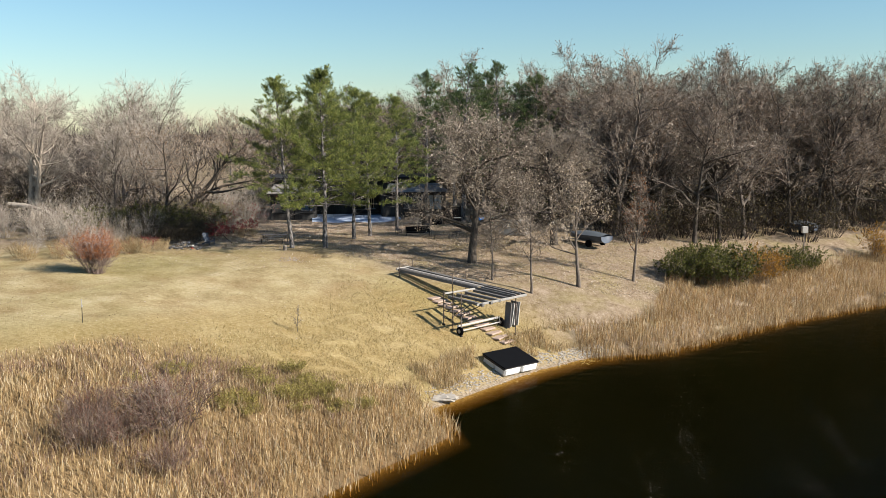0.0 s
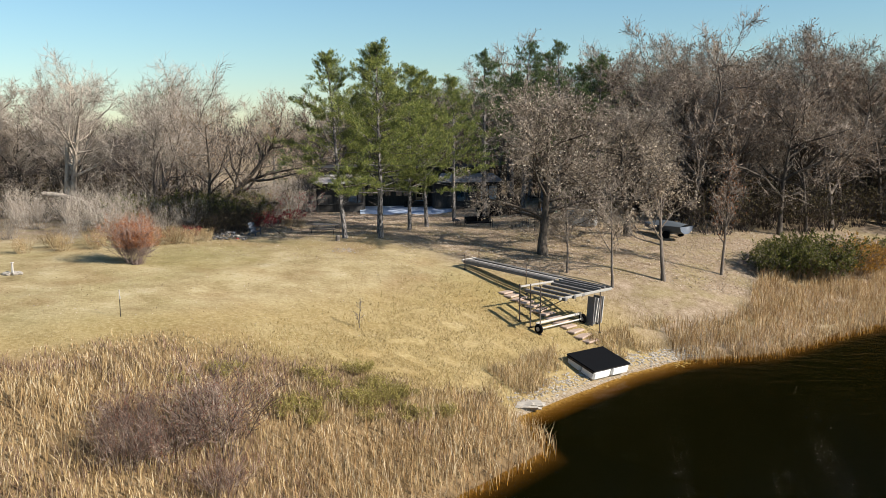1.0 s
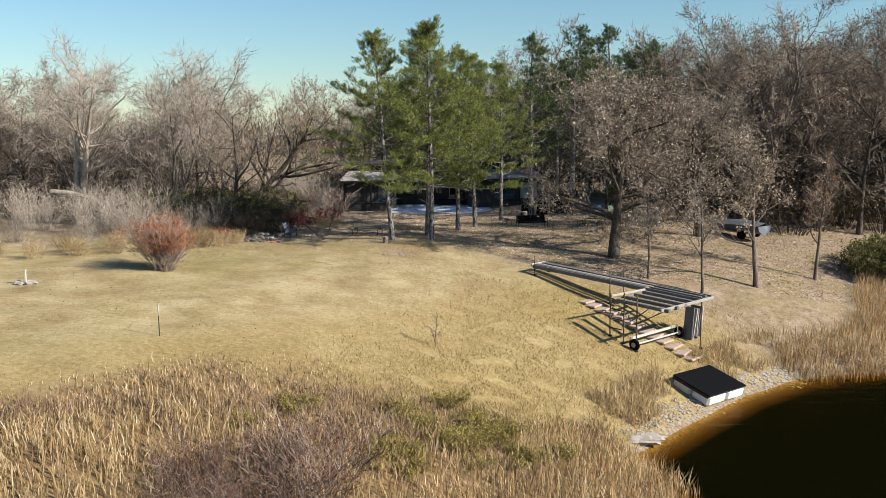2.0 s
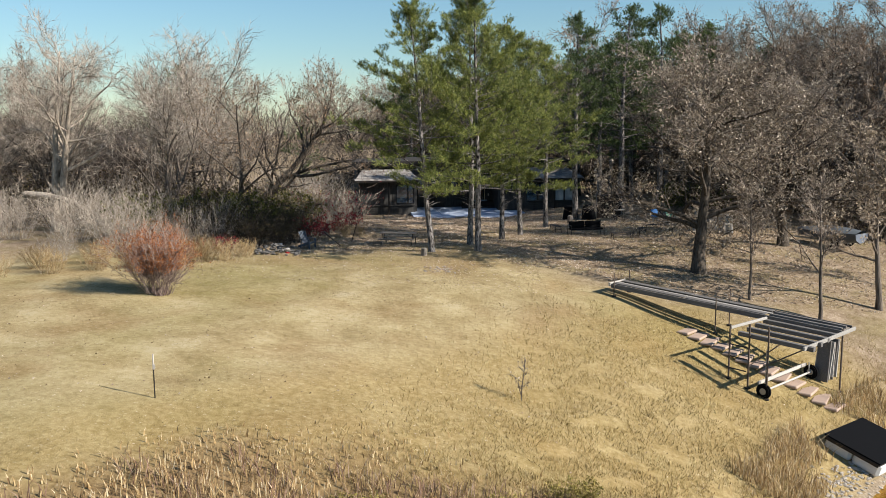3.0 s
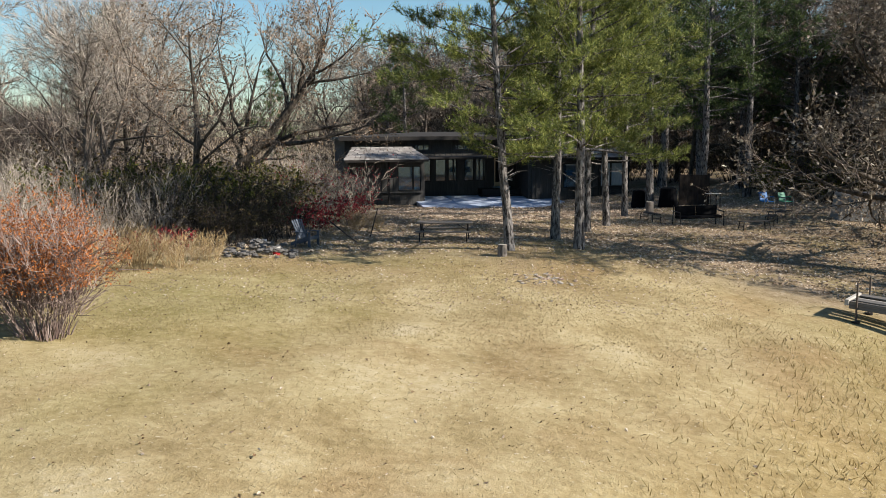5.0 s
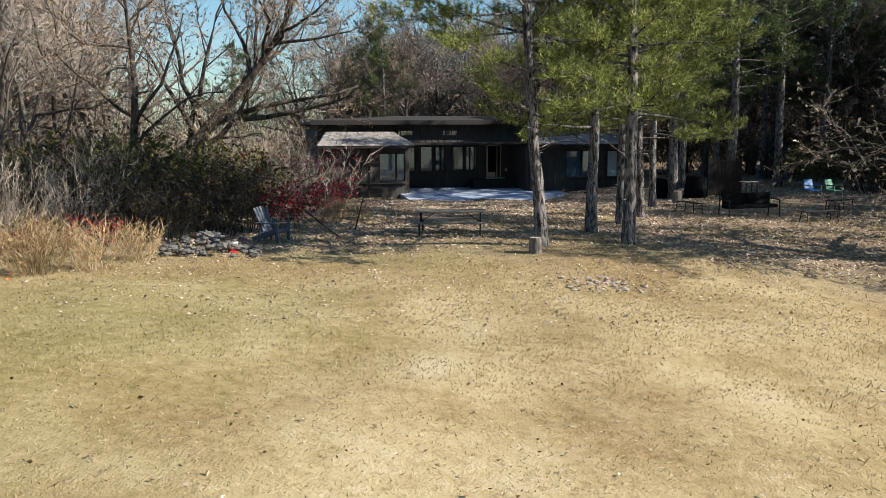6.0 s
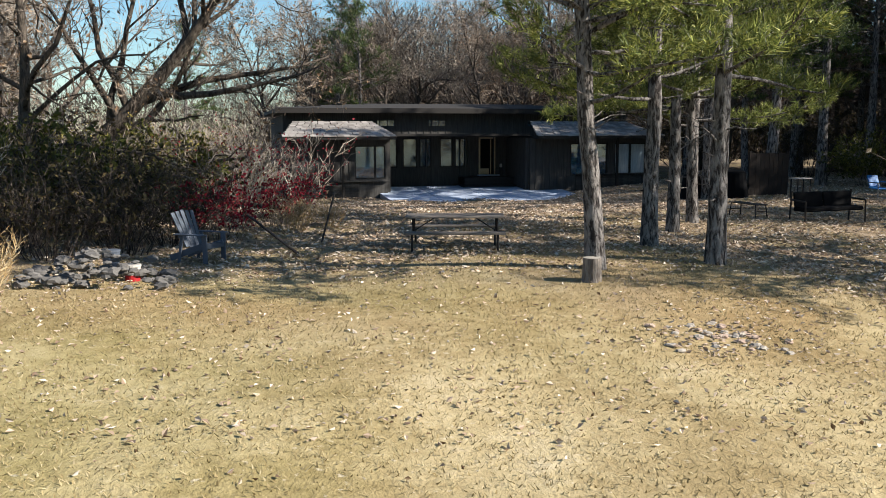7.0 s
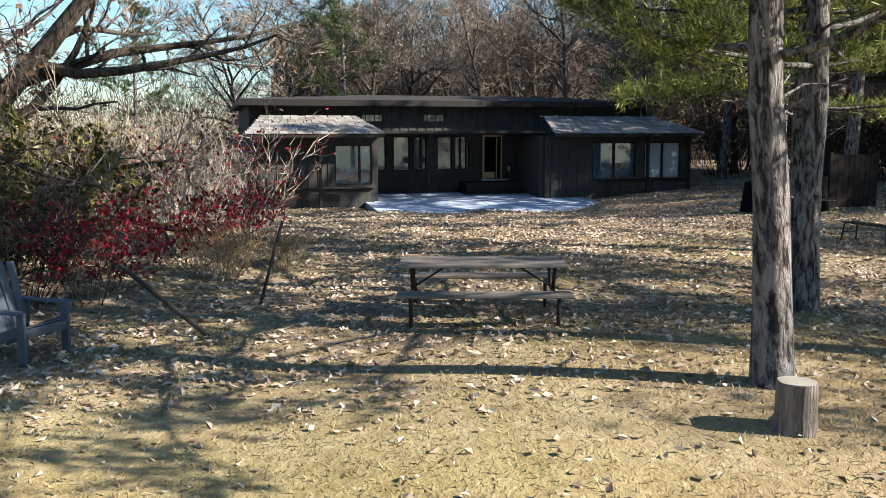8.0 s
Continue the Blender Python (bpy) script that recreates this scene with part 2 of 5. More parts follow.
M_WEEDLEAF = island_mat("olive_weed_leaves", [(0.0, (0.22, 0.18, 0.05)), (0.6, (0.40, 0.34, 0.10)), (1.0, (0.58, 0.47, 0.16))], 0.75, 0.3)
M_BROWNSTEM = island_mat("brown_weed_stems", [(0.0, (0.13, 0.07, 0.05)), (0.5, (0.26, 0.16, 0.11)), (1.0, (0.42, 0.31, 0.24))], 0.85, 0.1)
M_GOLD = island_mat("golden_leaves", [(0.0, (0.28, 0.13, 0.02)), (1.0, (0.55, 0.31, 0.05))], 0.7, 0.3)
M_STRAW = island_mat("straw_blades", [(0.0, (0.24, 0.145, 0.07)), (0.35, (0.46, 0.315, 0.145)), (0.7, (0.60, 0.455, 0.24)), (1.0, (0.76, 0.65, 0.46))], 0.8, 0.3, 0.2, 0.9, 0.35)
M_SHORT = island_mat("lawn_blades", [(0.0, (0.29, 0.22, 0.10)), (0.5, (0.42, 0.335, 0.175)), (1.0, (0.52, 0.44, 0.27))], 0.85, 0.2)
M_ROUGH = island_mat("rough_blades", [(0.0, (0.24, 0.16, 0.06)), (0.5, (0.42, 0.32, 0.13)), (1.0, (0.62, 0.52, 0.28))], 0.85, 0.2, 0.2, 0.8)
M_REED = island_mat("reed_blades", [(0.0, (0.23, 0.115, 0.045)), (0.4, (0.45, 0.29, 0.125)), (0.75, (0.59, 0.44, 0.24)), (1.0, (0.74, 0.63, 0.44))], 0.8, 0.3, 0.2, 0.9, 0.3)
M_BROWNLEAF = island_mat("brown_fallen_leaves", [(0.0, (0.10, 0.06, 0.03)), (0.6, (0.22, 0.14, 0.075)), (1.0, (0.40, 0.28, 0.17))], 0.75, 0.2)
M_FALLEN = island_mat("fallen_leaves", [(0.0, (0.20, 0.13, 0.085)), (0.4, (0.48, 0.36, 0.26)), (0.8, (0.68, 0.57, 0.45)), (1.0, (0.82, 0.74, 0.64))], 0.7, 0.1, 0.25, 1.0, 0.35)
M_SHRUBGREY = island_mat("grey_stems", [(0.0, (0.13, 0.085, 0.07)), (0.6, (0.27, 0.20, 0.175)), (1.0, (0.42, 0.34, 0.30))])
M_SHRUB = island_mat("purple_grey_stems", [(0.0, (0.10, 0.06, 0.045)), (0.6, (0.24, 0.17, 0.13)), (1.0, (0.44, 0.355, 0.29))], clump=1.0, deep=0.6)


# ---- geometry helpers ----
def mesh_of(name, verts, faces, mat, parent=None, smooth=False):
    me = bpy.data.meshes.new(name)
    me.from_pydata([tuple(v) for v in verts], [], [tuple(f) for f in faces])
    if smooth:
        me.polygons.foreach_set("use_smooth", [True] * len(me.polygons))
    me.materials.append(mat)
    ob = new(name, me)
    ob.parent = parent
    return ob


def tris_of(name, verts, mat, parent=None):
    """Loose triangles from an array of shape (n, 3, 3)."""
    v = np.asarray(verts, dtype=np.float32).reshape(-1, 3)
    k = len(v)
    me = bpy.data.meshes.new(name)
    me.vertices.add(k), me.loops.add(k), me.polygons.add(k // 3)
    me.vertices.foreach_set("co", v.ravel())
    me.loops.foreach_set("vertex_index", np.arange(k, dtype=np.int32))
    me.polygons.foreach_set("loop_start", np.arange(0, k, 3, dtype=np.int32))
    me.update(calc_edges=True)
    me.materials.append(mat)
    ob = new(name, me)
    ob.parent = parent
    return ob


def part(name, bm, material, parent, label=""):
    me = bpy.data.meshes.new(name)
    bm.to_mesh(me)
    bm.free()
    me.materials.append(material)
    ob = new(name, me)
    ob.parent = parent
    if label:
        ob["label"] = label
    return ob


def empty(name, m, label, category, group="", kind=""):
    e = new(name)
    e.empty_display_size = 0.2
    e.matrix_world = m
    return tagged(e, label, category, group, kind)


def box(bm, size, at=(0, 0, 0), rot=(0, 0, 0), bevel=0.0):
    """A box with its middle at the given place, its edges bevelled."""
    m = pose(*at, *rot) @ Matrix.Diagonal((*size, 1))
    made = bmesh.ops.create_cube(bm, size=1, matrix=m)["verts"]
    if bevel:
        edges = list({e for v in made for e in v.link_edges})
        bmesh.ops.bevel(bm, geom=edges, offset=bevel, segments=1, profile=0.7, affect="EDGES")
    return bm


def boxes(*items, bevel=0.0):
    bm = bmesh.new()
    for it in items:
        box(bm, *it, bevel=bevel)
    return bm


def rod(bm, a, b, r, r2=None, sides=8):
    a, b = Vector(a), Vector(b)
    d = b - a
    m = Matrix.Translation((a + b) / 2) @ d.to_track_quat("Z", "Y").to_matrix().to_4x4()
    bmesh.ops.create_cone(bm, cap_ends=True, segments=sides, radius1=r, radius2=r if r2 is None else r2, depth=d.length, matrix=m)
    return bm


def rods(*items, sides=8):
    bm = bmesh.new()
    for it in items:
        rod(bm, *it, sides=sides)
    return bm


def tube(verts, faces, pts, radii, sides):
    """Adds a tapered tube along points to the lists."""
    base = len(verts)
    k = len(pts)
    up = Vector((0.31, 0.17, 0.93))
    for i, (p, r) in enumerate(zip(pts, radii)):
        d = (pts[min(i + 1, k - 1)] - pts[max(i - 1, 0)]).normalized()
        a = d.cross(up)
        if a.length < 0.05:
            a = d.cross(Vector((1, 0, 0)))
        a.normalize()
        b = d.cross(a)
        for s in range(sides):
            t = 2 * math.pi * s / sides
            verts.append(p + (a * math.cos(t) + b * math.sin(t)) * r)
    for i in range(k - 1):
        for s in range(sides):
            q = (s + 1) % sides
            faces.append((base + i * sides + s, base + i * sides + q, base + (i + 1) * sides + q, base + (i + 1) * sides + s))
    faces.append(tuple(base + (k - 1) * sides + s for s in range(sides)))


# ---- terrain ----
SHORE = [(-60, -60), (-30, -14), (-17, 8), (-9, 24), (-4.6, 31.8), (-2, 35.2), (0.3, 38.2), (-0.6, 42.2), (2.4, 45.8),
         (5.7, 49.5), (9.2, 52.4), (14.4, 53.9), (20.4, 58.9), (26, 63), (36, 69.4), (60, 82), (120, 110), (1500, 700)]


def inland(x, y):
    """Signed distance from the shore line, positive on land."""
    x, y = np.asarray(x, float), np.asarray(y, float)
    best, sign = np.full(x.shape, 1e9), np.ones(x.shape)
    for (ax, ay), (bx, by) in zip([(-1500, -900)] + SHORE[:-1], SHORE):
        dx, dy = bx - ax, by - ay
        t = np.clip(((x - ax) * dx + (y - ay) * dy) / (dx * dx + dy * dy), 0, 1)
        qx, qy = x - ax - t * dx, y - ay - t * dy
        r = np.hypot(qx, qy)
        near = r < best - 1e-9
        best = np.where(near, r, best)
        sign = np.where(near, np.sign(dx * qy - dy * qx), sign)
    return best * sign


def step_up(a, b, v):
    t = np.clip((v - a) / (b - a), 0, 1)
    return t * t * (3 - 2 * t)


def height(x, y):
    x, y = np.asarray(x, float), np.asarray(y, float)
    d = inland(x, y)
    land = 5.12 * (1 - np.exp(-(np.maximum(d, 0) / 10.3) ** 1.2)) + 0.16 * step_up(0, 0.5, d)
    land = land + 0.45 * np.exp(-((x - 6) ** 2 + (y - 59) ** 2) / 30.0) + 0.30 * np.exp(-((x + 10.3) ** 2 + (y - 64.8) ** 2) / 14.0)
    land = land - 0.85 * step_up(72, 92, y) * step_up(6, -8, x)
    land = land - 0.35 * step_up(-26, -40, x) * step_up(50, 65, y)
    land = land + 3.0 * step_up(150, 700, np.hypot(x, y))
    rough = 0.05 * np.sin(x * 0.9 + 1.3 * np.sin(y * 0.5)) * np.sin(y * 0.8 + np.sin(x * 0.6)) * step_up(1, 6, d)
    bed = -0.34 * np.minimum(-d, 12.0)
    return np.where(d > 0, land + rough, bed)


def ground_z(x, y):
    return float(height(x, y))


def spread_axis(lo, hi, step, far):
    mid = list(np.arange(lo, hi + 1e-6, step))
    out, s, v = [], step, hi
    while v < far:
        s *= 1.28
        v += s
        out.append(v)
    back, s, v = [], step, lo
    while v > -far:
        s *= 1.28
        v -= s
        back.append(v)
    return np.array(back[::-1] + mid + out)


def build_ground():
    xs, ys = spread_axis(-46, 44, 0.45, 1400), spread_axis(18, 112, 0.45, 1400)
    gx, gy = np.meshgrid(xs, ys)
    gz = height(gx, gy)
    v = np.stack([gx, gy, gz], -1).reshape(-1, 3)
    w = len(xs)
    i = (np.arange(len(ys) - 1)[:, None] * w + np.arange(w - 1)[None, :]).ravel()
    faces = np.stack([i, i + 1, i + w + 1, i + w], -1)
    me = bpy.data.meshes.new("ground")
    me.from_pydata(v.tolist(), [], faces.tolist())
    me.polygons.foreach_set("use_smooth", [True] * len(me.polygons))
    me.materials.append(M_GROUND)
    tagged(new("ground", me), "dry tan lawn sloping down to a lake, strewn with leaves", "ground", kind="structure")


build_ground()
_w = 1400
tagged(mesh_of("water", [(-_w, -_w, 0), (_w, -_w, 0), (_w, _w, 0), (-_w, _w, 0)], [(0, 1, 2, 3)], M_WATER),
       "dark rippled lake water with brown shallows", "lake", kind="structure")


# ---- trees ----
def wander(rng, start, way, length, segs, wobble, lift):
    pts, p, d = [start.copy()], start.copy(), way.normalized()
    for _ in range(segs):
        d = (d + Vector(rng.normal(0, wobble, 3)) + Vector((0, 0, lift))).normalized()
        p = p + d * (length / segs)
        pts.append(p.copy())
    return pts


def on_path(pts, t):
    f = min(t * (len(pts) - 1), len(pts) - 1.001)
    i = int(f)
    return pts[i].lerp(pts[i + 1], f - i), (pts[i + 1] - pts[i]).normalized()


def side_way(rng, d, angle):
    a = d.orthogonal().normalized()
    a.rotate(Matrix.Rotation(rng.uniform(0, 2 * math.pi), 3, d))
    return d * math.cos(angle) + a * math.sin(angle)


def bare_tree(name, seed, tall, trunk_r, bark, twig_mat, label, limbs=13, fork=0.3, reach=0.5, kids=(6, 6, 7), twig=0.55, lift=0.06,
              lean=(0, 0, 1), wobble=0.10, angle=(35, 70), leaf=None, leaves=0, leaf_size=0.09, twig_r=0.010, limb_top=0.98, stems=1, category="tree", sides=8, limb_r=1.0):
    """A leafless or part-leaved broad tree: trunk with its limbs, and a crown of fine twigs, with dry leaves where asked."""
    rng = np.random.default_rng(seed)
    verts, faces, spikes, leafs = [], [], [], []
    for stem in range(stems):
        lean_v = Vector(lean) + (Vector((*rng.normal(0, 0.22, 2), 0)) if stems > 1 else Vector((0, 0, 0)))
        start = Vector((*rng.normal(0, 0.22, 2), -0.25)) if stems > 1 else Vector((0, 0, -0.25))
        th = tall * (0.8 if stems > 1 else 0.86)
        trunk = wander(rng, start, lean_v, th, 9, wobble * 0.38, 0.05)
        tr = trunk_r * (0.75 if stems > 1 else 1)
        rad = [tr * (1.28 if i == 0 else 1.0) * (1 - 0.9 * (i / 9) ** 0.9) + 0.012 for i in range(10)]
        tube(verts, faces, trunk, rad, sides)
        for li in range(limbs):
            t = fork + (limb_top - fork) * (li + rng.uniform(0, 0.9)) / limbs
            p, d = on_path(trunk, t)
            ln = tall * reach * (1.15 - 0.75 * t) * rng.uniform(0.75, 1.2)
            r1 = tr * (1 - 0.86 * t) * rng.uniform(0.4, 0.62) * limb_r
            l1 = wander(rng, p, side_way(rng, d, radians(rng.uniform(*angle))), ln, 6, wobble * 1.25, lift)
            tube(verts, faces, l1, [r1 * (1 - 0.85 * i / 6) + 0.008 for i in range(7)], 5)
            for k2 in range(kids[0]):
                t2 = 0.2 + 0.8 * (k2 + rng.uniform(0, 0.9)) / kids[0]
                p2, d2 = on_path(l1, t2)
                ln2 = ln * rng.uniform(0.28, 0.55) * (1.15 - 0.5 * t2)
                l2 = wander(rng, p2, side_way(rng, d2, radians(rng.uniform(25, 65))), ln2, 4, wobble * 1.6, lift)
                r2 = max(r1 * (1 - 0.8 * t2) * 0.5, 0.010 * limb_r)
                tube(verts, faces, l2, [r2 * (1 - 0.7 * i / 4) + 0.004 for i in range(5)], 3)
                for k3 in range(kids[1]):
                    p3, d3 = on_path(l2, 0.15 + 0.85 * (k3 + rng.uniform(0, 0.9)) / kids[1])
                    ln3 = rng.uniform(0.6, 1.3) * twig * 1.5
                    l3 = wander(rng, p3, side_way(rng, d3, radians(rng.uniform(20, 60))), ln3, 2, wobble * 1.8, lift)
                    spikes.append((l3[0], l3[1], twig_r * 1.5))
                    spikes.append((l3[1], l3[2], twig_r * 1.1))
                    for k4 in range(kids[2]):
                        p4, d4 = on_path(l3, 0.1 + 0.9 * rng.uniform())
                        e = p4 + side_way(rng, d4, radians(rng.uniform(15, 55))) * twig * rng.uniform(0.5, 1.2) + Vector((0, 0, lift))
                        spikes.append((p4, e, twig_r))
                        if leaf and rng.uniform() < leaves:
                            leafs.append(p4.lerp(e, rng.uniform(0.5, 1.0)))
    thing = empty(name, Matrix(), label, category)
    mesh_of("trunk", verts, faces, bark, thing, True)
    a = np.array([tuple(s[0]) for s in spikes])
    b = np.array([tuple(s[1]) for s in spikes])
    r = np.array([s[2] for s in spikes])[:, None]
    d = b - a
    u = np.cross(d, (0.3, 0.5, 0.8))
    u /= np.linalg.norm(u, axis=1)[:, None] + 1e-9
    w = np.cross(d, u)
    w /= np.linalg.norm(w, axis=1)[:, None] + 1e-9
    c1, c2, c3 = a + u * r, a + (-0.5 * u + 0.87 * w) * r, a + (-0.5 * u - 0.87 * w) * r
    tri = np.concatenate([np.stack(q, 1) for q in ((c1, c2, b), (c2, c3, b), (c3, c1, b))])
    tris_of("crown", tri, twig_mat, thing)
    if leafs:
        tris_of("foliage", leaf_tris(rng, np.array([tuple(q) for q in leafs]), leaf_size), leaf, thing)
    return thing


def leaf_tris(rng, at, size, flat=0.0):
    """Two bent triangles for each leaf."""
    k = len(at)
    u = rng.normal(size=(k, 3))
    w = rng.normal(size=(k, 3))
    if flat:
        u[:, 2] *= flat
        w[:, 2] *= flat
    u /= np.linalg.norm(u, axis=1)[:, None]
    w -= u * np.sum(u * w, 1)[:, None]
    w /= np.linalg.norm(w, axis=1)[:, None] + 1e-9
    s = size * rng.uniform(0.6, 1.3, (k, 1))
    nrm = np.cross(u, w) * s * 0.18
    a, b, c, d = at - u * s * 0.5, at + w * s * 0.33 + nrm, at + u * s * 0.6, at - w * s * 0.33 + nrm
    return np.stack([np.stack([a, b, c], 1), np.stack([a, c, d], 1)], 1).reshape(-1, 3, 3)


def tufts(rng, at, ways, needles, length, width):
    """Brush-like tufts of needles round the given ends."""
    k = len(at)
    p = np.repeat(at, needles, 0)
    d = np.repeat(ways, needles, 0) * 0.75 + rng.normal(0, 0.62, (k * needles, 3))
    d /= np.linalg.norm(d, axis=1)[:, None]
    s = length * rng.uniform(0.6, 1.25, (k * needles, 1))
    p = p + np.repeat(ways, needles, 0) * rng.uniform(-0.22, 0.05, (k * needles, 1))
    u = np.cross(d, rng.normal(size=(k * needles, 3)))
    u /= np.linalg.norm(u, axis=1)[:, None] + 1e-9
    return np.stack([p - u * width, p + u * width, p + d * s], 1)


def pine_tree(name, seed, tall, trunk_r, label, needle, first=0.25, reach=0.315, whorls=21, clump=13, needles=20, thick=0.0095):
    """A pine with a bare lower trunk, whorls of limbs, and dense separate clumps of long needles."""
    rng = np.random.default_rng(seed)
    verts, faces, ends, ways = [], [], [], []
    trunk = wander(rng, Vector((0, 0, -0.25)), Vector((0, 0, 1)), tall, 14, 0.022, 0.2)
    tube(verts, faces, trunk, [trunk_r * (1.3 if i == 0 else 1.05 if i == 1 else 1) * (1 - 0.93 * (i / 14) ** 1.25) + 0.01 for i in range(15)], 12)
    for wi in range(whorls):
        t = first + (0.985 - first) * wi / (whorls - 1)
        rel = (t - first) / (1 - first)
        for _ in range(rng.integers(2, 4) if rel < 0.2 else rng.integers(3, 6)):
            p, d = on_path(trunk, min(t + rng.uniform(-0.015, 0.015), 0.995))
            ln = tall * reach * (0.80 + 0.5 * rel if rel < 0.3 else 0.95 * max((1.04 - rel) / 0.74, 0.02) ** 0.75) * rng.uniform(0.5, 1.2)
            ang = radians(rng.uniform(72, 104) - 46 * rel)
            l1 = wander(rng, p, side_way(rng, Vector((0, 0, 1)), ang), ln, 5, 0.09, 0.05)
            r1 = max(trunk_r * (1 - 0.9 * t) * 0.34, 0.012)
            tube(verts, faces, l1, [r1 * (1 - 0.8 * i / 5) + 0.004 for i in range(6)], 4)
            n2 = max(2, int(ln * 1.8))
            for k2 in range(n2):
                p2, d2 = on_path(l1, 0.36 + 0.64 * (k2 + rng.uniform(0, 0.9)) / n2)
                w2 = side_way(rng, d2, radians(rng.uniform(35, 75)))
                w2.z = abs(w2.z) * 0.45 + 0.08
                ln2 = rng.uniform(0.3, 0.75) * min(1.0, ln * 0.5)
                l2 = wander(rng, p2, w2, ln2, 2, 0.12, 0.12)
                tube(verts, faces, l2, [0.010, 0.007, 0.004], 3)
                wide = rng.uniform(0.13, 0.24)
                for q in range(clump):
                    p3, d3 = on_path(l2, rng.uniform(0.55, 1.0))
                    off = Vector(rng.normal(0, wide, 3))
                    off.z *= 0.42
                    ends.append(tuple(p3 + off))
                    ways.append(tuple((d3 * 0.6 + off * 2.0 + Vector((0, 0, 0.55))).normalized()))
            for _ in range(4):
                ends.append(tuple(l1[-1] + Vector(rng.normal(0, 0.08, 3))))
                ways.append(tuple((l1[-1] - l1[-2]).normalized()))
    # short dead stubs on the bare trunk
    for _ in range(14):
        p, d = on_path(trunk, rng.uniform(0.10, first + 0.12))
        l1 = wander(rng, p, side_way(rng, Vector((0, 0, 1)), radians(rng.uniform(60, 100))), rng.uniform(0.15, 1.1), 3, 0.15, -0.03)
        tube(verts, faces, l1, [0.022, 0.016, 0.011, 0.006], 4)
    thing = empty(name, Matrix(), label, "tree")
    mesh_of("trunk", verts, faces, M_PINEBARK, thing, True)
    tris_of("crown", tufts(rng, np.array(ends), np.array(ways), needles, 0.165, thick), needle, thing)
    return thing


def plant(ob, x, y, turn=0.0, size=1.0, first=False, tilt=0.0):
    """Stands a tree at x, y; the first stands itself, the later ones are copies."""
    m = pose(x, y, ground_z(x, y), 0, tilt, turn)
    if first:
        ob.matrix_world = m @ Matrix.Diagonal((size, size, size, 1))
        return ob
    c = copy_thing(ob, m)
    c.scale = (size, size, size)
    return c


RNG = np.random.default_rng(7)
PINE_A = pine_tree("pine_tree", 3, 13.2, 0.155, "tall pine with a bare grey trunk and yellow-green needles", M_NEEDLE)
PINE_B = pine_tree("pine_tree", 5, 12.6, 0.15, "tall pine with a bare grey trunk and yellow-green needles", M_NEEDLE, 0.28)
PINE_C = pine_tree("pine_tree", 8, 15.5, 0.22, "dark green pine standing among bare trees", M_NEEDLEDK, 0.34, 0.25, 17, 10, 8, 0.024)
for k, (ob, x, y, turn, size) in enumerate([(PINE_A, -11.5, 65.1, 0, 0.97), (PINE_B, -9.05, 65.85, 40, 1.06), (PINE_A, -9.45, 68.2, 130, 1.0),
                                            (PINE_B, -7.5, 72.0, 200, 0.98), (PINE_A, -6.25, 73.8, 260, 0.92), (PINE_B, -4.2, 78.8, 300, 0.95)]):
    plant(ob, x, y, turn, size, k < 2, -6 if k == 0 else 0)["group"] = "pines by the lawn"
for k, (x, y, turn, size) in enumerate([(-1.5, 84, 0, 0.95), (2.0, 86, 90, 1.0), (5.5, 88, 200, 1.02), (-24.5, 100, 20, 0.6), (-35, 96, 110, 0.85), (9.5, 91, 150, 0.95), (-16.5, 111, 80, 0.8), (7.5, 94.5, 60, 0.9), (14.5, 92, 130, 0.85), (3.5, 99, 80, 0.95), (9.5, 97.5, 170, 0.95),
                                        (1.5, 104.5, 260, 0.9), (1.2, 90.5, 45, 0.85), (4.5, 93.5, 310, 0.8), (-15.0, 107.5, 200, 0.75), (12.0, 95.5, 250, 0.85)]):
    plant(PINE_C, x, y, turn, size, k == 0)["group"] = "dark pines behind the yard"

OAK = bare_tree("oak_tree", 21, 12.4, 0.34, M_OAKBARK, M_TWIG, "broad dark oak with dry brown leaves clinging to crooked limbs", 28, 0.22, 0.58, (8, 8, 6), 0.6, 0.0, twig_r=0.009,
                wobble=0.17, angle=(45, 86), leaf=M_OAKLEAF, leaves=0.85, leaf_size=0.15)
plant(OAK, 2.2, 64.2, 10, 1.0, True)
OAK_B = bare_tree("oak_tree", 22, 8.2, 0.13, M_GREYBARK, M_TWIG, "young oak with pale dry leaves near the shore", 12, 0.3, 0.36, (5, 5, 5), 0.4, 0.05,
                  wobble=0.13, leaf=M_PALELEAF, leaves=0.8, leaf_size=0.16)
plant(OAK_B, 9.7, 60.6, 0, 1.12, True)
plant(OAK, 9.4, 72.2, 150, 0.9)
YOUNG = bare_tree("young_tree", 23, 7.4, 0.085, M_GREYBARK, M_TWIG, "slender young tree with a few brown leaves", 12, 0.32, 0.27, (4, 4, 4), 0.35, 0.06,
                  leaf=M_OAKLEAF, leaves=0.25, leaf_size=0.14, angle=(30, 55))
plant(YOUNG, 6.1, 58.5, 0, 1.0, True)
plant(YOUNG, 3.5, 60.2, 120, 0.85)
RUST = bare_tree("young_tree", 24, 8.6, 0.10, M_GREYBARK, M_TWIG, "slender young tree with rust-brown leaves", 14, 0.3, 0.22, (5, 4, 5), 0.35, 0.06,
                 leaf=M_RUSTLEAF, leaves=0.4, leaf_size=0.13, angle=(30, 55))
plant(RUST, 14.3, 63.9, 0, 1.0, True)

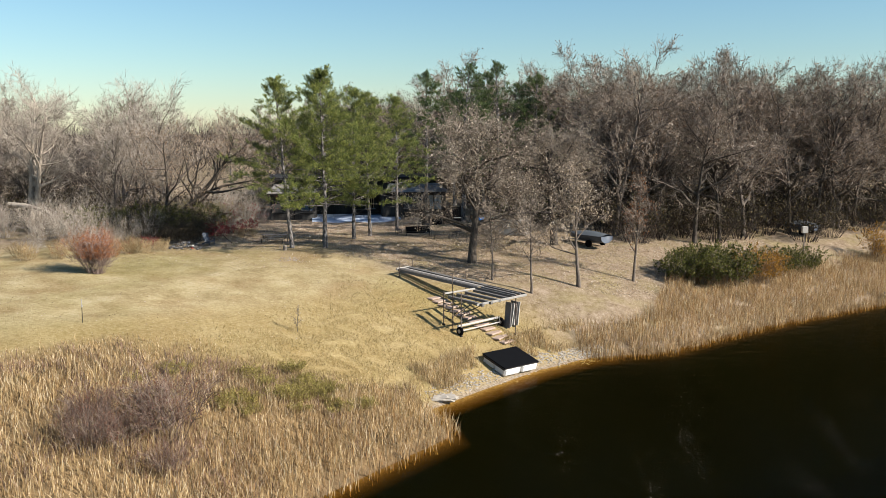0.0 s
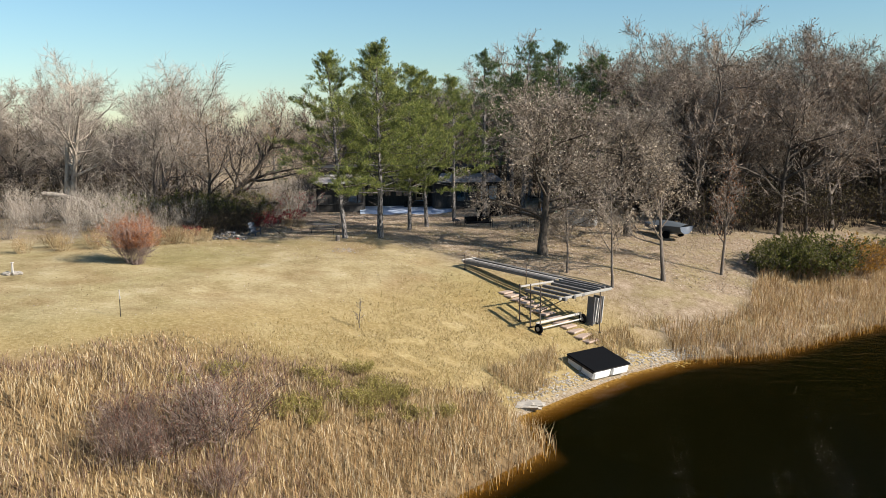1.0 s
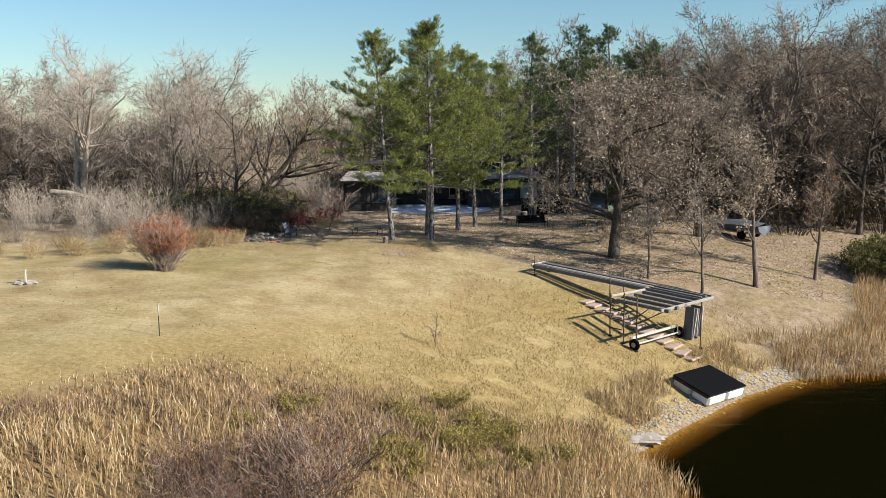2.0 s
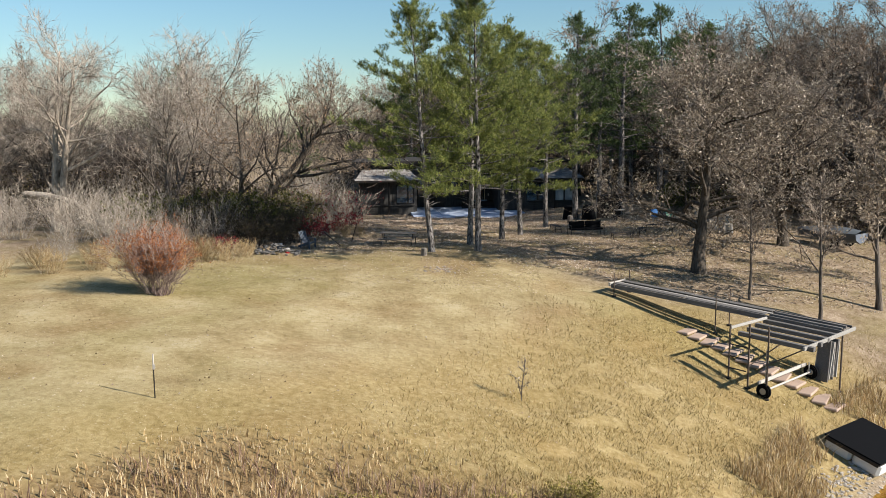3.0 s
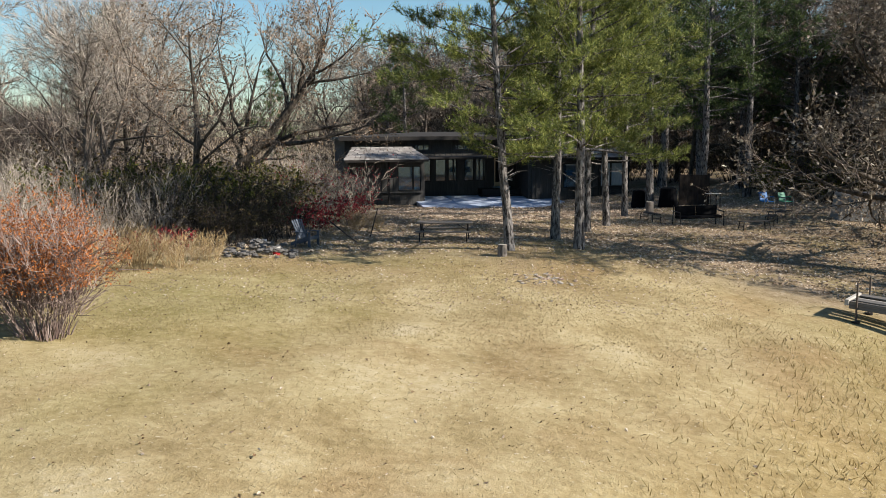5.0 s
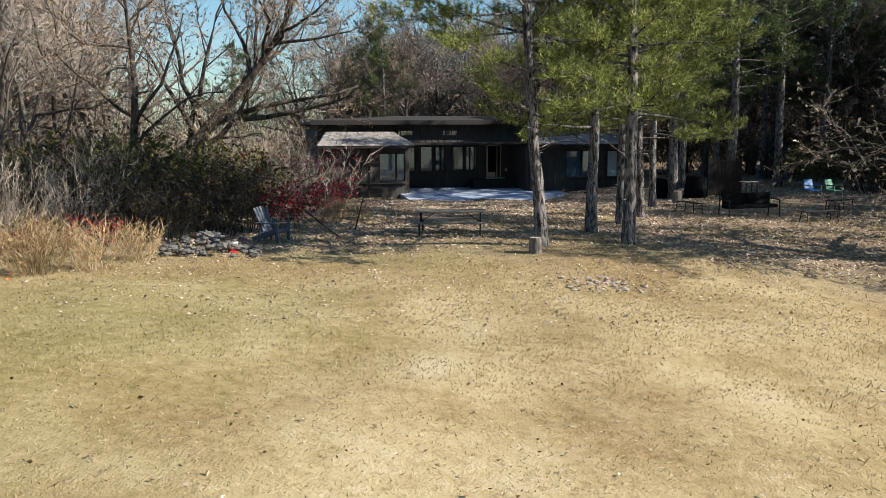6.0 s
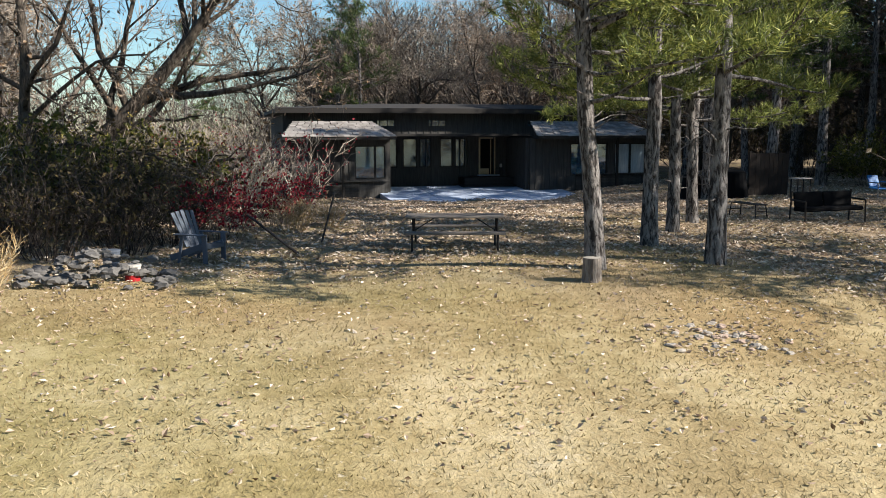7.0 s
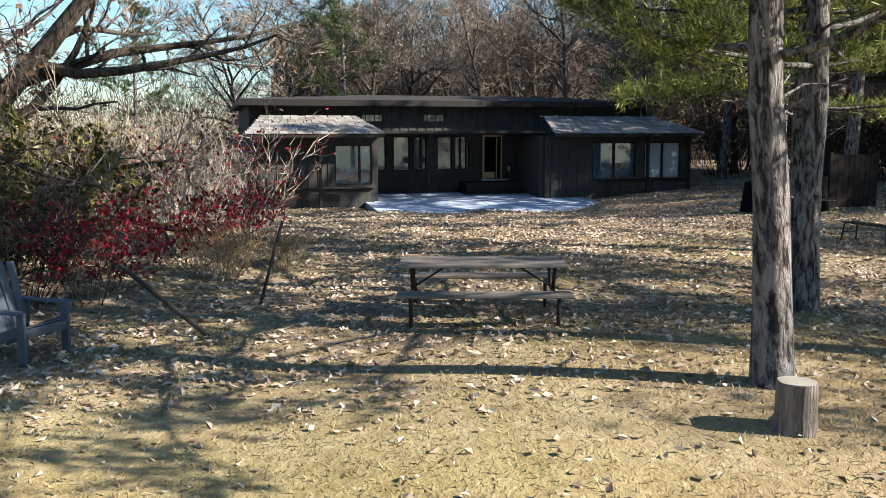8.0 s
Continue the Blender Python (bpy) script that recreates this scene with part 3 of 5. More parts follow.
BARE = [bare_tree("bare_tree", 31, 16.5, 0.21, M_OAKBARK, M_TWIG, "tall leafless tree in the dark wood", 14, 0.24, 0.40, (6, 6, 6), 0.8, 0.05, wobble=0.14, twig_r=0.017, limb_r=1.8,
                  leaf=M_WOODLEAF, leaves=0.3, leaf_size=0.18),
        bare_tree("bare_tree", 32, 17.5, 0.24, M_GREYBARK, M_TWIG, "tall tree with grey bark and a few rust leaves", 14, 0.22, 0.42, (6, 6, 6), 0.8, 0.04, wobble=0.17, twig_r=0.017, limb_r=1.8,
                  leaf=M_WOODLEAF, leaves=0.25, leaf_size=0.18),
        bare_tree("bare_tree", 33, 15.5, 0.19, M_OAKBARK, M_TWIG, "leafless tree with some dry brown leaves", 14, 0.22, 0.42, (6, 6, 6), 0.8, 0.04, wobble=0.17, twig_r=0.017, limb_r=1.8,
                  leaf=M_OAKLEAF, leaves=0.5, leaf_size=0.18)]
HAZY = bare_tree("willow_tree", 41, 14.0, 0.25, M_GREYBARK, M_TWIGPALE, "leafless willow with spreading limbs and fine tan twigs", 13, 0.10, 0.56, (7, 6, 6), 0.8, 0.07,
                 angle=(25, 65), wobble=0.15, stems=2, twig_r=0.012, limb_r=1.5)
PALE = bare_tree("bare_tree", 42, 16.0, 0.44, M_PALEBARK, M_TWIGPALE, "tall leafless tree with pale stripped bark", 15, 0.28, 0.42, (6, 6, 6), 0.6, 0.06, lean=(0.22, 0, 1), wobble=0.14, stems=2)
LEANER = bare_tree("leaning_tree", 43, 13.0, 0.36, M_OAKBARK, M_TWIG, "dark old tree leaning over the yard, few tan leaves", 20, 0.22, 0.5, (6, 6, 6), 0.6, 0.09, lean=(0.8, -0.1, 0.62), wobble=0.12, angle=(30, 75), leaf=M_TANLEAF, leaves=0.5, leaf_size=0.12)
plant(LEANER, -25.4, 77.2, 0, 1.0, True)
plant(PALE, -38.3, 80.5, 0, 1.0, True)
BOUGH = bare_tree("oak_tree", 45, 9.5, 0.20, M_OAKBARK, M_TWIG, "crooked oak hung with tan and rust dry leaves", 15, 0.25, 0.52, (6, 5, 5), 0.5, 0.02, wobble=0.17, angle=(40, 85), leaf=M_TANLEAF, leaves=0.6, leaf_size=0.12, twig_r=0.009)
plant(BOUGH, -23.6, 73.2, 40, 1.0, True)
plant(BOUGH, -29.0, 82.0, 170, 1.0)
for k, (x, y, turn, size) in enumerate([(-28, 87, 0, 1.05), (-34, 92, 100, 1.0), (-30, 78, 200, 0.8), (-42, 90, 50, 0.95), (-50, 86, 250, 0.9), (-46, 96, 20, 0.95)]):
    plant(HAZY, x, y, turn, size, k == 0)["group"] = "willows beside the yard"

_spots = []
for _ in range(4000):
    x, y = RNG.uniform(-75, 95), RNG.uniform(74, 150)
    d = float(inland(x, y))
    wood = (not -37 < x < -20) and ((x > 12 and y > 76 + 0.10 * abs(x - 24) and d > 13) or (x > -4 and y > 100) or (y > 113 and x > -60) or (x < -44 and y > 84) or (-48 < x < -37 and y > 98))
    if not wood or any((x - a) ** 2 + (y - b) ** 2 < (3.3 if x > 0 and y < 105 else 5.5) ** 2 for a, b in _spots):
        continue
    _spots.append((x, y))
_spots = sorted(_spots, key=lambda q: q[1])[:56]
_spots += [(-21.0, 112), (-18, 109.5), (-13.5, 113), (-10.5, 109), (-6, 112.5), (-2, 108.5), (1.5, 111), (-20, 118), (-15, 121), (-8, 119), (-3, 118), (4, 116), (-12, 127), (0, 125), (8, 109), (5, 97), (9, 99), (13, 95), (16, 99), (11, 104), (19, 94), (6, 103), (24, 90), (29, 86), (34, 90), (40, 88), (46, 92), (28, 96), (37, 97), (-39, 105)]
# more trees, partly out of view, added to close the wood and shade its floor
_edge = np.random.default_rng(70)
_spots += [(16 + 5.2 * (i % 11) + _edge.uniform(-1.5, 1.5), 82 + 0.26 * 5.2 * (i % 11) + 6.5 * (i // 11) + _edge.uniform(-1.5, 1.5)) for i in range(22)]
for k, (x, y) in enumerate(_spots):
    plant(BARE[k % 3], x, y, RNG.uniform(0, 360), RNG.uniform(0.82, 1.0) * (0.9 if x < -10 else 1.0), k < 3)["group"] = "bare trees of the wood"


# ---- grass, reeds, leaves and bushes ----
def scatter(rng, count, x0, x1, y0, y1, keep):
    x, y = rng.uniform(x0, x1, count), rng.uniform(y0, y1, count)
    k = keep(x, y)
    x, y = x[k], y[k]
    return np.stack([x, y, height(x, y)], 1)


def blades(rng, at, tall, width, bend=0.35, segs=2, lean=(0.0, 0.0)):
    """Bent blades as tapered strips, two or one triangles high."""
    k = len(at)
    h = tall * rng.uniform(0.55, 1.25, (k, 1)) * np.ones((k, 1))
    a = rng.uniform(0, 2 * np.pi, k)
    side = np.stack([np.cos(a), np.sin(a), np.zeros(k)], 1) * width * rng.uniform(0.6, 1.4, (k, 1))
    b = rng.normal(0, bend, (k, 2)) + np.array(lean)
    tip = at + np.concatenate([b * h, h * np.ones((k, 1))], 1)
    if segs == 1:
        return np.stack([at - side, at + side, tip], 1)
    mid = at + np.concatenate([b * h * 0.3, h * 0.58], 1)
    return np.concatenate([np.stack([at - side, at + side, mid + side * 0.7], 1), np.stack([at - side, mid + side * 0.7, mid - side * 0.7], 1),
                           np.stack([mid - side * 0.7, mid + side * 0.7, tip], 1)])


def patchy(x, y, f=0.8, s=0.0):
    """A smooth uneven pattern from 0 to 1."""
    return 0.5 + 0.25 * np.sin(x * f + 1.7 * np.sin(y * f * 0.7 + s)) + 0.25 * np.sin(y * f * 1.3 + 1.9 * np.sin(x * f * 0.6 + 2 * s))


def meadow_edge(x):
    return np.interp(x, [-60, -30, -20, -16, -11, -6, -1, 3], [14, 27, 36, 41, 40.5, 41, 45, 47])


G = np.random.default_rng(11)
_m = scatter(G, 240000, -62, 3, -14, 48, lambda x, y: (y < meadow_edge(x) + 2.2 * (patchy(x, y) - 0.5) + G.normal(0, 0.7, len(x))) & (inland(x, y) > 0.4) & (inland(x, y) + G.normal(0, 4, len(x)) < 25))
_t = 0.2 + 0.5 * step_up(0.5, 5.0, meadow_edge(_m[:, 0]) - _m[:, 1]) * (0.45 + 0.75 * patchy(_m[:, 0], _m[:, 1], 1.1, 2.0))
tagged(tris_of("meadow_grass", blades(G, _m, _t[:, None], 0.016, 0.3), M_STRAW), "tall dry straw-coloured meadow grass above the shore", "grass", kind="stuff")

# pale flecks laid in streaks on the water to imitate sun glints
_fl = []
for _x, _y, _n in ((8.5, 33.0, 70), (11.0, 37.0, 60), (14.5, 32.0, 80), (18.0, 38.0, 50), (13.0, 44.0, 30), (22.0, 44.0, 30), (5.5, 37.0, 30)):
    _s = G.uniform(-3.5, 3.5, _n)
    _fl.append(np.stack([_x + 0.16 * _s + G.normal(0, 0.3, _n), _y + _s + G.normal(0, 0.3, _n), np.full(_n, 0.012)], 1))
tagged(tris_of("floating_seeds", leaf_tris(G, np.concatenate(_fl), 0.045, 0.12), M_FALLEN), "pale flecks on the lake standing in for sun glints", "flecks", kind="stuff")
_b = scatter(G, 60000, -36, 2, 14, 46, lambda x, y: (y < meadow_edge(x) - 1.0) & (inland(x, y) > 1.2) & (inland(x, y) < 22) & (patchy(x, y, 0.55, 0.9) + 0.35 * patchy(x, y, 2.1, 0.2) > 0.68))
tagged(tris_of("meadow_weeds", blades(G, _b, 0.5, 0.011, 0.45), M_BROWNSTEM), "brown and purple weed stems among the meadow grass", "weeds", kind="stuff")
_r = scatter(G, 130000, -38, 4, -14, 43, lambda x, y: (inland(x, y) > -0.6) & (inland(x, y) < 2.6 + 1.5 * patchy(x, y, 0.5)) & (y < 41.6))
tagged(tris_of("shore_reeds", blades(G, _r[::2], 0.95 + 0.35 * patchy(_r[::2, 0], _r[::2, 1], 1.3)[:, None] - 0.2, 0.014, 0.26, lean=(0.05, 0.02)), M_REED), "tall rusty reeds standing at the water's edge", "reeds", kind="stuff")
_r = scatter(G, 150000, 8.5, 62, 52, 92, lambda x, y: (inland(x, y) > -0.7) & (inland(x, y) < 2.2 + 3.6 * step_up(12, 20, x) + 1.6 * patchy(x, y, 0.5)) & (patchy(x, y, 1.6, 1.0) > 0.12))
tagged(tris_of("shore_reeds", blades(G, _r, 0.7 + 0.5 * patchy(_r[:, 0], _r[:, 1], 0.9, 3.0)[:, None], 0.014, 0.28, lean=(0.05, 0.02)), M_REED), "pale tan reeds along the far shore", "reeds", kind="stuff")
_r = scatter(G, 26000, -2, 10, 40, 56, lambda x, y: (inland(x, y) > 0.8) & (inland(x, y) < 3.0) & (patchy(x, y, 1.4, 0.7) > 0.42) & (np.hypot(x - 4.0, y - 49) > 2.2))
tagged(tris_of("bank_grass", blades(G, _r, 0.6, 0.014, 0.4), M_STRAW), "clumps of dry grass on the bank by the raft", "grass", kind="stuff")

_l = scatter(G, 300000, -27, 16, 38, 78, lambda x, y: (inland(x, y) > 1.2) & (G.uniform(size=len(x)) < 0.3 + 0.5 * step_up(44, 58, y)) & (patchy(x, y, 2.3, 0.4) > 0.1))
tagged(tris_of("lawn_grass", blades(G, _l, 0.035, 0.007, 0.9, 1), M_SHORT), "short dry lawn grass", "grass", kind="stuff")
_l = scatter(G, 34000, -23, -6, 55, 68.5, lambda x, y: patchy(x, y, 1.7, 0.8) > 0.2)
tagged(tris_of("lawn_tufts", blades(G, _l, 0.04, 0.008, 0.8, 1), M_SHORT), "small tufts of dry lawn grass", "grass", kind="stuff")
_l = scatter(G, 150000, -15, 8, 36, 58, lambda x, y: (inland(x, y) > 1.5) & (y > meadow_edge(x) - 2) & (patchy(x, y, 2.6, 0.3) > 0.25) & (G.uniform(size=len(x)) < (0.9 - 0.045 * (y - 42)) * step_up(-15, -6, x - 0.35 * (y - 42))))
tagged(tris_of("rough_grass", blades(G, _l, 0.13, 0.010, 0.6, 1), M_ROUGH), "rough tufted ochre grass on the lower slope", "grass", kind="stuff")

_f = scatter(G, 90000, -24, 30, 60, 98, lambda x, y: (inland(x, y) > 5) & (y + 0.75 * np.maximum(x + 9, 0) + 5 * patchy(x, y, 0.5) > 69))
_f[:, 2] += 0.02
_f5 = scatter(G, 2400, -22, -6, 58, 68, lambda x, y: y > 0)
_f5[:, 2] += 0.025
_f2 = scatter(G, 3600, -28, 8, 42, 68, lambda x, y: (inland(x, y) > 3) & (G.uniform(size=len(x)) < 0.45 + 0.5 * patchy(x, y, 0.7, 2.2)))
_f2[:, 2] += 0.03
_f3 = np.stack([-10.8 + G.normal(0, 0.8, 500), 61.3 + G.normal(0, 0.5, 500)], 1)
_f3 = np.concatenate([_f3, np.stack([-19.5 + G.normal(0, 1.1, 400), 64.4 + G.normal(0, 0.6, 400)], 1)])
_f3 = np.concatenate([_f3, (height(_f3[:, 0], _f3[:, 1]) + 0.03)[:, None]], 1)
_f4 = scatter(G, 15000, -21, -2, 65, 90, lambda x, y: patchy(x, y, 0.9, 1.5) > 0.25)
_f4[:, 2] += 0.02
tagged(tris_of("fallen_leaves", np.concatenate([leaf_tris(G, _f3[::2], 0.065, 0.3), leaf_tris(G, _f4, 0.085, 0.3), leaf_tris(G, _f, 0.10, 0.3), leaf_tris(G, _f2[::3], 0.065, 0.4), leaf_tris(G, _f5, 0.07, 0.25)]), M_FALLEN), "fallen dry oak leaves scattered over the ground", "leaves", kind="stuff")
tagged(tris_of("brown_leaves", np.concatenate([leaf_tris(G, _f2[1::3], 0.06, 0.4), leaf_tris(G, _f2[2::3], 0.05, 0.4)]), M_BROWNLEAF), "curled brown leaves lying on the lawn", "leaves", kind="stuff")


def bush(name, seed, wide, tall, stems, kids, stem_mat, label, leaf=None, leaves=0, leaf_size=0.07, upright=0.55, r=0.009, category="bush", leaf_from=0.0):
    """A many-stemmed shrub: stems fanning from the ground, branching twigs, and leaves where asked."""
    rng = np.random.default_rng(seed)
    seg, ends = [], []
    for _ in range(stems):
        a, q = rng.uniform(0, 2 * math.pi), math.sqrt(rng.uniform())
        base = Vector((math.cos(a) * q * wide * 0.28, math.sin(a) * q * wide * 0.28, -0.05))
        way = Vector((math.cos(a) * q * (1.1 - upright), math.sin(a) * q * (1.1 - upright), 1))
        pts = wander(rng, base, way, tall * rng.uniform(0.65, 1.08), 4, 0.12, 0.02)
        for i in range(4):
            seg.append((pts[i], pts[i + 1], r * (1.9 - 0.4 * i)))
        for _ in range(kids):
            p, d = on_path(pts, rng.uniform(0.25, 1.0))
            e = p + side_way(rng, d, radians(rng.uniform(15, 55))) * tall * rng.uniform(0.12, 0.3)
            seg.append((p, e, r))
            for _ in range(2):
                p2 = p.lerp(e, rng.uniform(0.3, 0.9))
                e2 = p2 + side_way(rng, (e - p).normalized(), radians(rng.uniform(15, 50))) * tall * rng.uniform(0.05, 0.14)
                seg.append((p2, e2, r * 0.8))
                for _ in range(leaves if e2.z > leaf_from * tall else 0):
                    ends.append(tuple(p2.lerp(e2, rng.uniform(0.2, 1.1)) + Vector(rng.normal(0, 0.05, 3))))
    thing = empty(name, Matrix(), label, category)
    a = np.array([tuple(s[0]) for s in seg])
    b = np.array([tuple(s[1]) for s in seg])
    rr = np.array([s[2] for s in seg])[:, None]
    u = np.cross(b - a, (0.4, 0.6, 0.7))
    u /= np.linalg.norm(u, axis=1)[:, None] + 1e-9
    w = np.cross(b - a, u)
    w /= np.linalg.norm(w, axis=1)[:, None] + 1e-9
    tri = np.concatenate([np.stack([a + u * rr, a - u * rr * 0.5 + w * rr, b], 1), np.stack([a - u * rr * 0.5 + w * rr, a - u * rr * 0.5 - w * rr, b], 1),
                          np.stack([a - u * rr * 0.5 - w * rr, a + u * rr, b], 1)])
    tris_of("crown", tri, stem_mat, thing)
    if ends:
        tris_of("foliage", leaf_tris(rng, np.array(ends), leaf_size), leaf, thing)
    return thing


B_ORANGE = bush("round_bush", 51, 1.7, 2.6, 150, 10, M_SHRUBGREY, "round bush with orange tips and grey stems on the lawn", M_ORANGE, 5, 0.05, 0.62, leaf_from=0.42)
plant(B_ORANGE, -22.15, 54.5, 0, 1.0, True)
B_PURPLE = bush("shrub", 52, 1.7, 2.5, 60, 12, M_SHRUB, "purple-grey shrub with few red leaves in tall grass", M_DULLRED, 1, 0.05, 0.55, 0.008)
B_PURPLE_R = bush("shrub", 53, 1.9, 1.7, 55, 10, M_SHRUB, "low purple-grey shrub with a few red leaves", M_DULLRED, 1, 0.05, 0.4, 0.008)
plant(B_PURPLE, -10.6, 32.3, 0, 1.2, True)
for k, (x, y, t, s) in enumerate([(-12.2, 31.0, 0, 1.0), (-13.6, 32.2, 80, 0.9), (-10.0, 30.2, 200, 0.8), (-11.8, 34.2, 260, 0.75)]):
    plant(B_PURPLE_R, x, y, t, s, k == 0)["group"] = "low shrubs in the meadow"
plant(B_PURPLE, -13.0, 30.2, 140, 0.8)
B_WEED = bush("weed_clump", 54, 1.5, 0.6, 40, 7, M_STRAW, "clump of yellow-green weeds on the slope", M_WEEDLEAF, 2, 0.07, 0.3, 0.006, "weeds")
for k in range(30):
    x, y = (-6.3 + G.normal(0, 1.3), 38.3 + G.normal(0, 0.8)) if k < 18 else (-8.8 + G.normal(0, 2.2), 36 + G.normal(0, 1.8))
    plant(B_WEED, x, y, G.uniform(0, 360), G.uniform(0.6, 1.0), k == 0)["group"] = "weeds on the slope"
B_GREEN = bush("green_bush", 55, 3.0, 2.4, 60, 8, M_TWIG, "dense green-leaved bush by the reeds", M_BUSHGREEN, 4, 0.15, 0.35)
B_GOLDEN = bush("golden_bush", 56, 1.6, 2.6, 34, 9, M_TWIG, "slim bush with golden autumn leaves", M_GOLD, 4, 0.11, 0.6)
for k, (x, y, t, s) in enumerate([(18.6, 66.0, 0, 0.9), (20.4, 66.4, 60, 1.15), (22.2, 66.9, 90, 1.25), (20.0, 68.0, 160, 0.9), (23.8, 68.6, 200, 0.85), (28.0, 71.0, 40, 0.9), (30.5, 72.5, 100, 0.85),
                                  (-22.5, 71.5, 20, 1.0), (-25.5, 73.0, 120, 1.0), (-21.0, 75.0, 220, 0.95), (-28.5, 71.0, 300, 1.0), (7.0, 86.5, 0, 0.9), (9.5, 85.0, 70, 1.0)]):
    plant(B_GREEN, x, y, t, s, k == 0)
for k, (x, y, t, s) in enumerate([(24.6, 67.6, 0, 1.15), (26.0, 68.6, 90, 1.0), (27.2, 70.2, 190, 0.8), (40.0, 78.0, 30, 1.2)]):
    plant(B_GOLDEN, x, y, t, s, k == 0)
B_RED = bush("crimson_bush", 57, 1.9, 1.6, 22, 6, M_TWIGSHADE, "bush with crimson autumn leaves at the edge of the yard", M_SUMAC, 2, 0.11, 0.4)
for k, (x, y, t, s) in enumerate([(-18.5, 69.8, 0, 0.75), (-19.0, 71.6, 60, 0.85), (-17.6, 72.6, 130, 0.7), (-17.2, 75.6, 30, 0.8), (-22.4, 65.0, 200, 0.6), (-23.6, 63.6, 100, 0.55)]):
    plant(B_RED, x, y, t, s, k == 0)["group"] = "crimson bushes"
B_REDTALL = bush("crimson_bush", 66, 1.7, 2.9, 16, 8, M_TWIGPALE, "tall sparse shrub with pale stems and few crimson leaves", M_SUMAC, 1, 0.09, 0.35, 0.012)
for k, (x, y, t, s) in enumerate([(-17.5, 78.6, 0, 1.0), (-18.6, 75.0, 140, 0.95), (-19.2, 82.0, 220, 1.1)]):
    plant(B_REDTALL, x, y, t, s, k == 0)["group"] = "tall crimson shrubs"
B_OLIVE = bush("olive_shrub", 67, 2.6, 2.5, 46, 7, M_TWIGPALE, "shrub with yellow-green leaves on pale stems", M_WEEDLEAF, 2, 0.085, 0.4, 0.010)
for k, (x, y, t, s) in enumerate([(-20.6, 74.4, 0, 0.9), (-22.4, 76.0, 70, 1.0), (-20.2, 78.4, 140, 0.95), (-23.2, 72.6, 220, 0.9), (-21.8, 80.6, 300, 1.0), (-24.8, 78.6, 30, 1.05)]):
    plant(B_OLIVE, x, y, t, s, k == 0)["group"] = "olive shrubs beside the yard"
B_BRUSH = bush("brush", 58, 2.8, 3.0, 60, 7, M_TWIGPALE, "tangled leafless brush beside the lawn", None, 0, 0.1, 0.45, 0.010)
B_SHADEBRUSH = bush("brush", 59, 3.4, 3.4, 44, 6, M_TWIGSHADE, "tangled brush with dry leaves, coloured dark as in shade", M_SHADELEAF, 1, 0.19, 0.4, 0.016)
_k = 0
for x, y, s in [(-24.5, 62.5, 0.55), (-26.5, 63.5, 0.7), (-28, 66, 0.85), (-30, 68.5, 1.0), (-25, 66, 0.7), (-27.5, 69.5, 0.9), (-33, 71, 1.0), (-35, 74.5, 1.0), (-37.5, 73, 0.9), (-32, 75, 1.1), (-30, 62.5, 0.5),
                (-40, 76, 1.0), (-43, 80, 1.1), (-46, 76, 0.9), (-24, 69, 0.8), (-36, 66, 0.6), (-41, 71, 0.7), (-38, 84, 1.2), (-33, 83, 1.2)]:
    plant(B_BRUSH, x, y, 67 * _k, s, _k == 0)["group"] = "brush beside the lawn"
    _k += 1
for k, (x, y, s) in enumerate([(-25, 95, 1.2), (-27.5, 98, 1.3), (-22.5, 98, 1.2), (-30, 94, 1.2), (-20.6, 88.0, 1.1), (-21.6, 85.2, 1.0), (-24.5, 90, 1.1), (-19.6, 84.5, 0.8)]):
    plant(B_BRUSH, x, y, 83 * k, s)["group"] = "brush beside the house"
# shade-coloured brush, some of it added to fill the black gap behind the chair
_k = 0
for x, y, s in [(-20.8, 90.0, 0.95), (-20.0, 68.4, 0.5), (-21.2, 67.6, 0.5), (-19.4, 69.6, 0.5), (-22.2, 68.6, 0.6), (-20.6, 69.8, 0.55), (-23.6, 70.4, 0.7), (-25.6, 74.5, 0.9), (-26.5, 80.5, 1.0), (-29, 74.5, 0.9), (-21.4, 71.2, 0.7), (-23.4, 73.6, 0.8), (-24, 86, 0.8), (-26, 92, 1.0), (-25.2, 69.6, 0.7)]:
    plant(B_SHADEBRUSH, x, y, 51 * _k, s, _k == 0)["group"] = "dark brush beside the yard"
    _k += 1
_used = []
for _ in range(900):
    x, y = G.uniform(-60, 70), G.uniform(79, 128)
    if not ((x > 5 and y > 83 - 0.25 * min(x - 5, 16) and float(inland(x, y)) > 15) or (x > 3 and y > 96) or y > 114) or any((x - a) ** 2 + (y - b) ** 2 < 12 for a, b in _used):
        continue
    _used.append((x, y))
for x, y in sorted(_used, key=lambda q: q[1] + 0.3 * abs(q[0]))[:75]:
    plant(B_SHADEBRUSH, x, y, 51 * _k, G.uniform(0.7, 1.25))["group"] = "undergrowth of the wood"
    _k += 1
B_DRYWEED = bush("dry_weeds", 60, 1.6, 1.2, 60, 6, M_STRAW, "tall dry weeds at the edge of the lawn", None, 0, 0.1, 0.5, 0.007, "weeds")
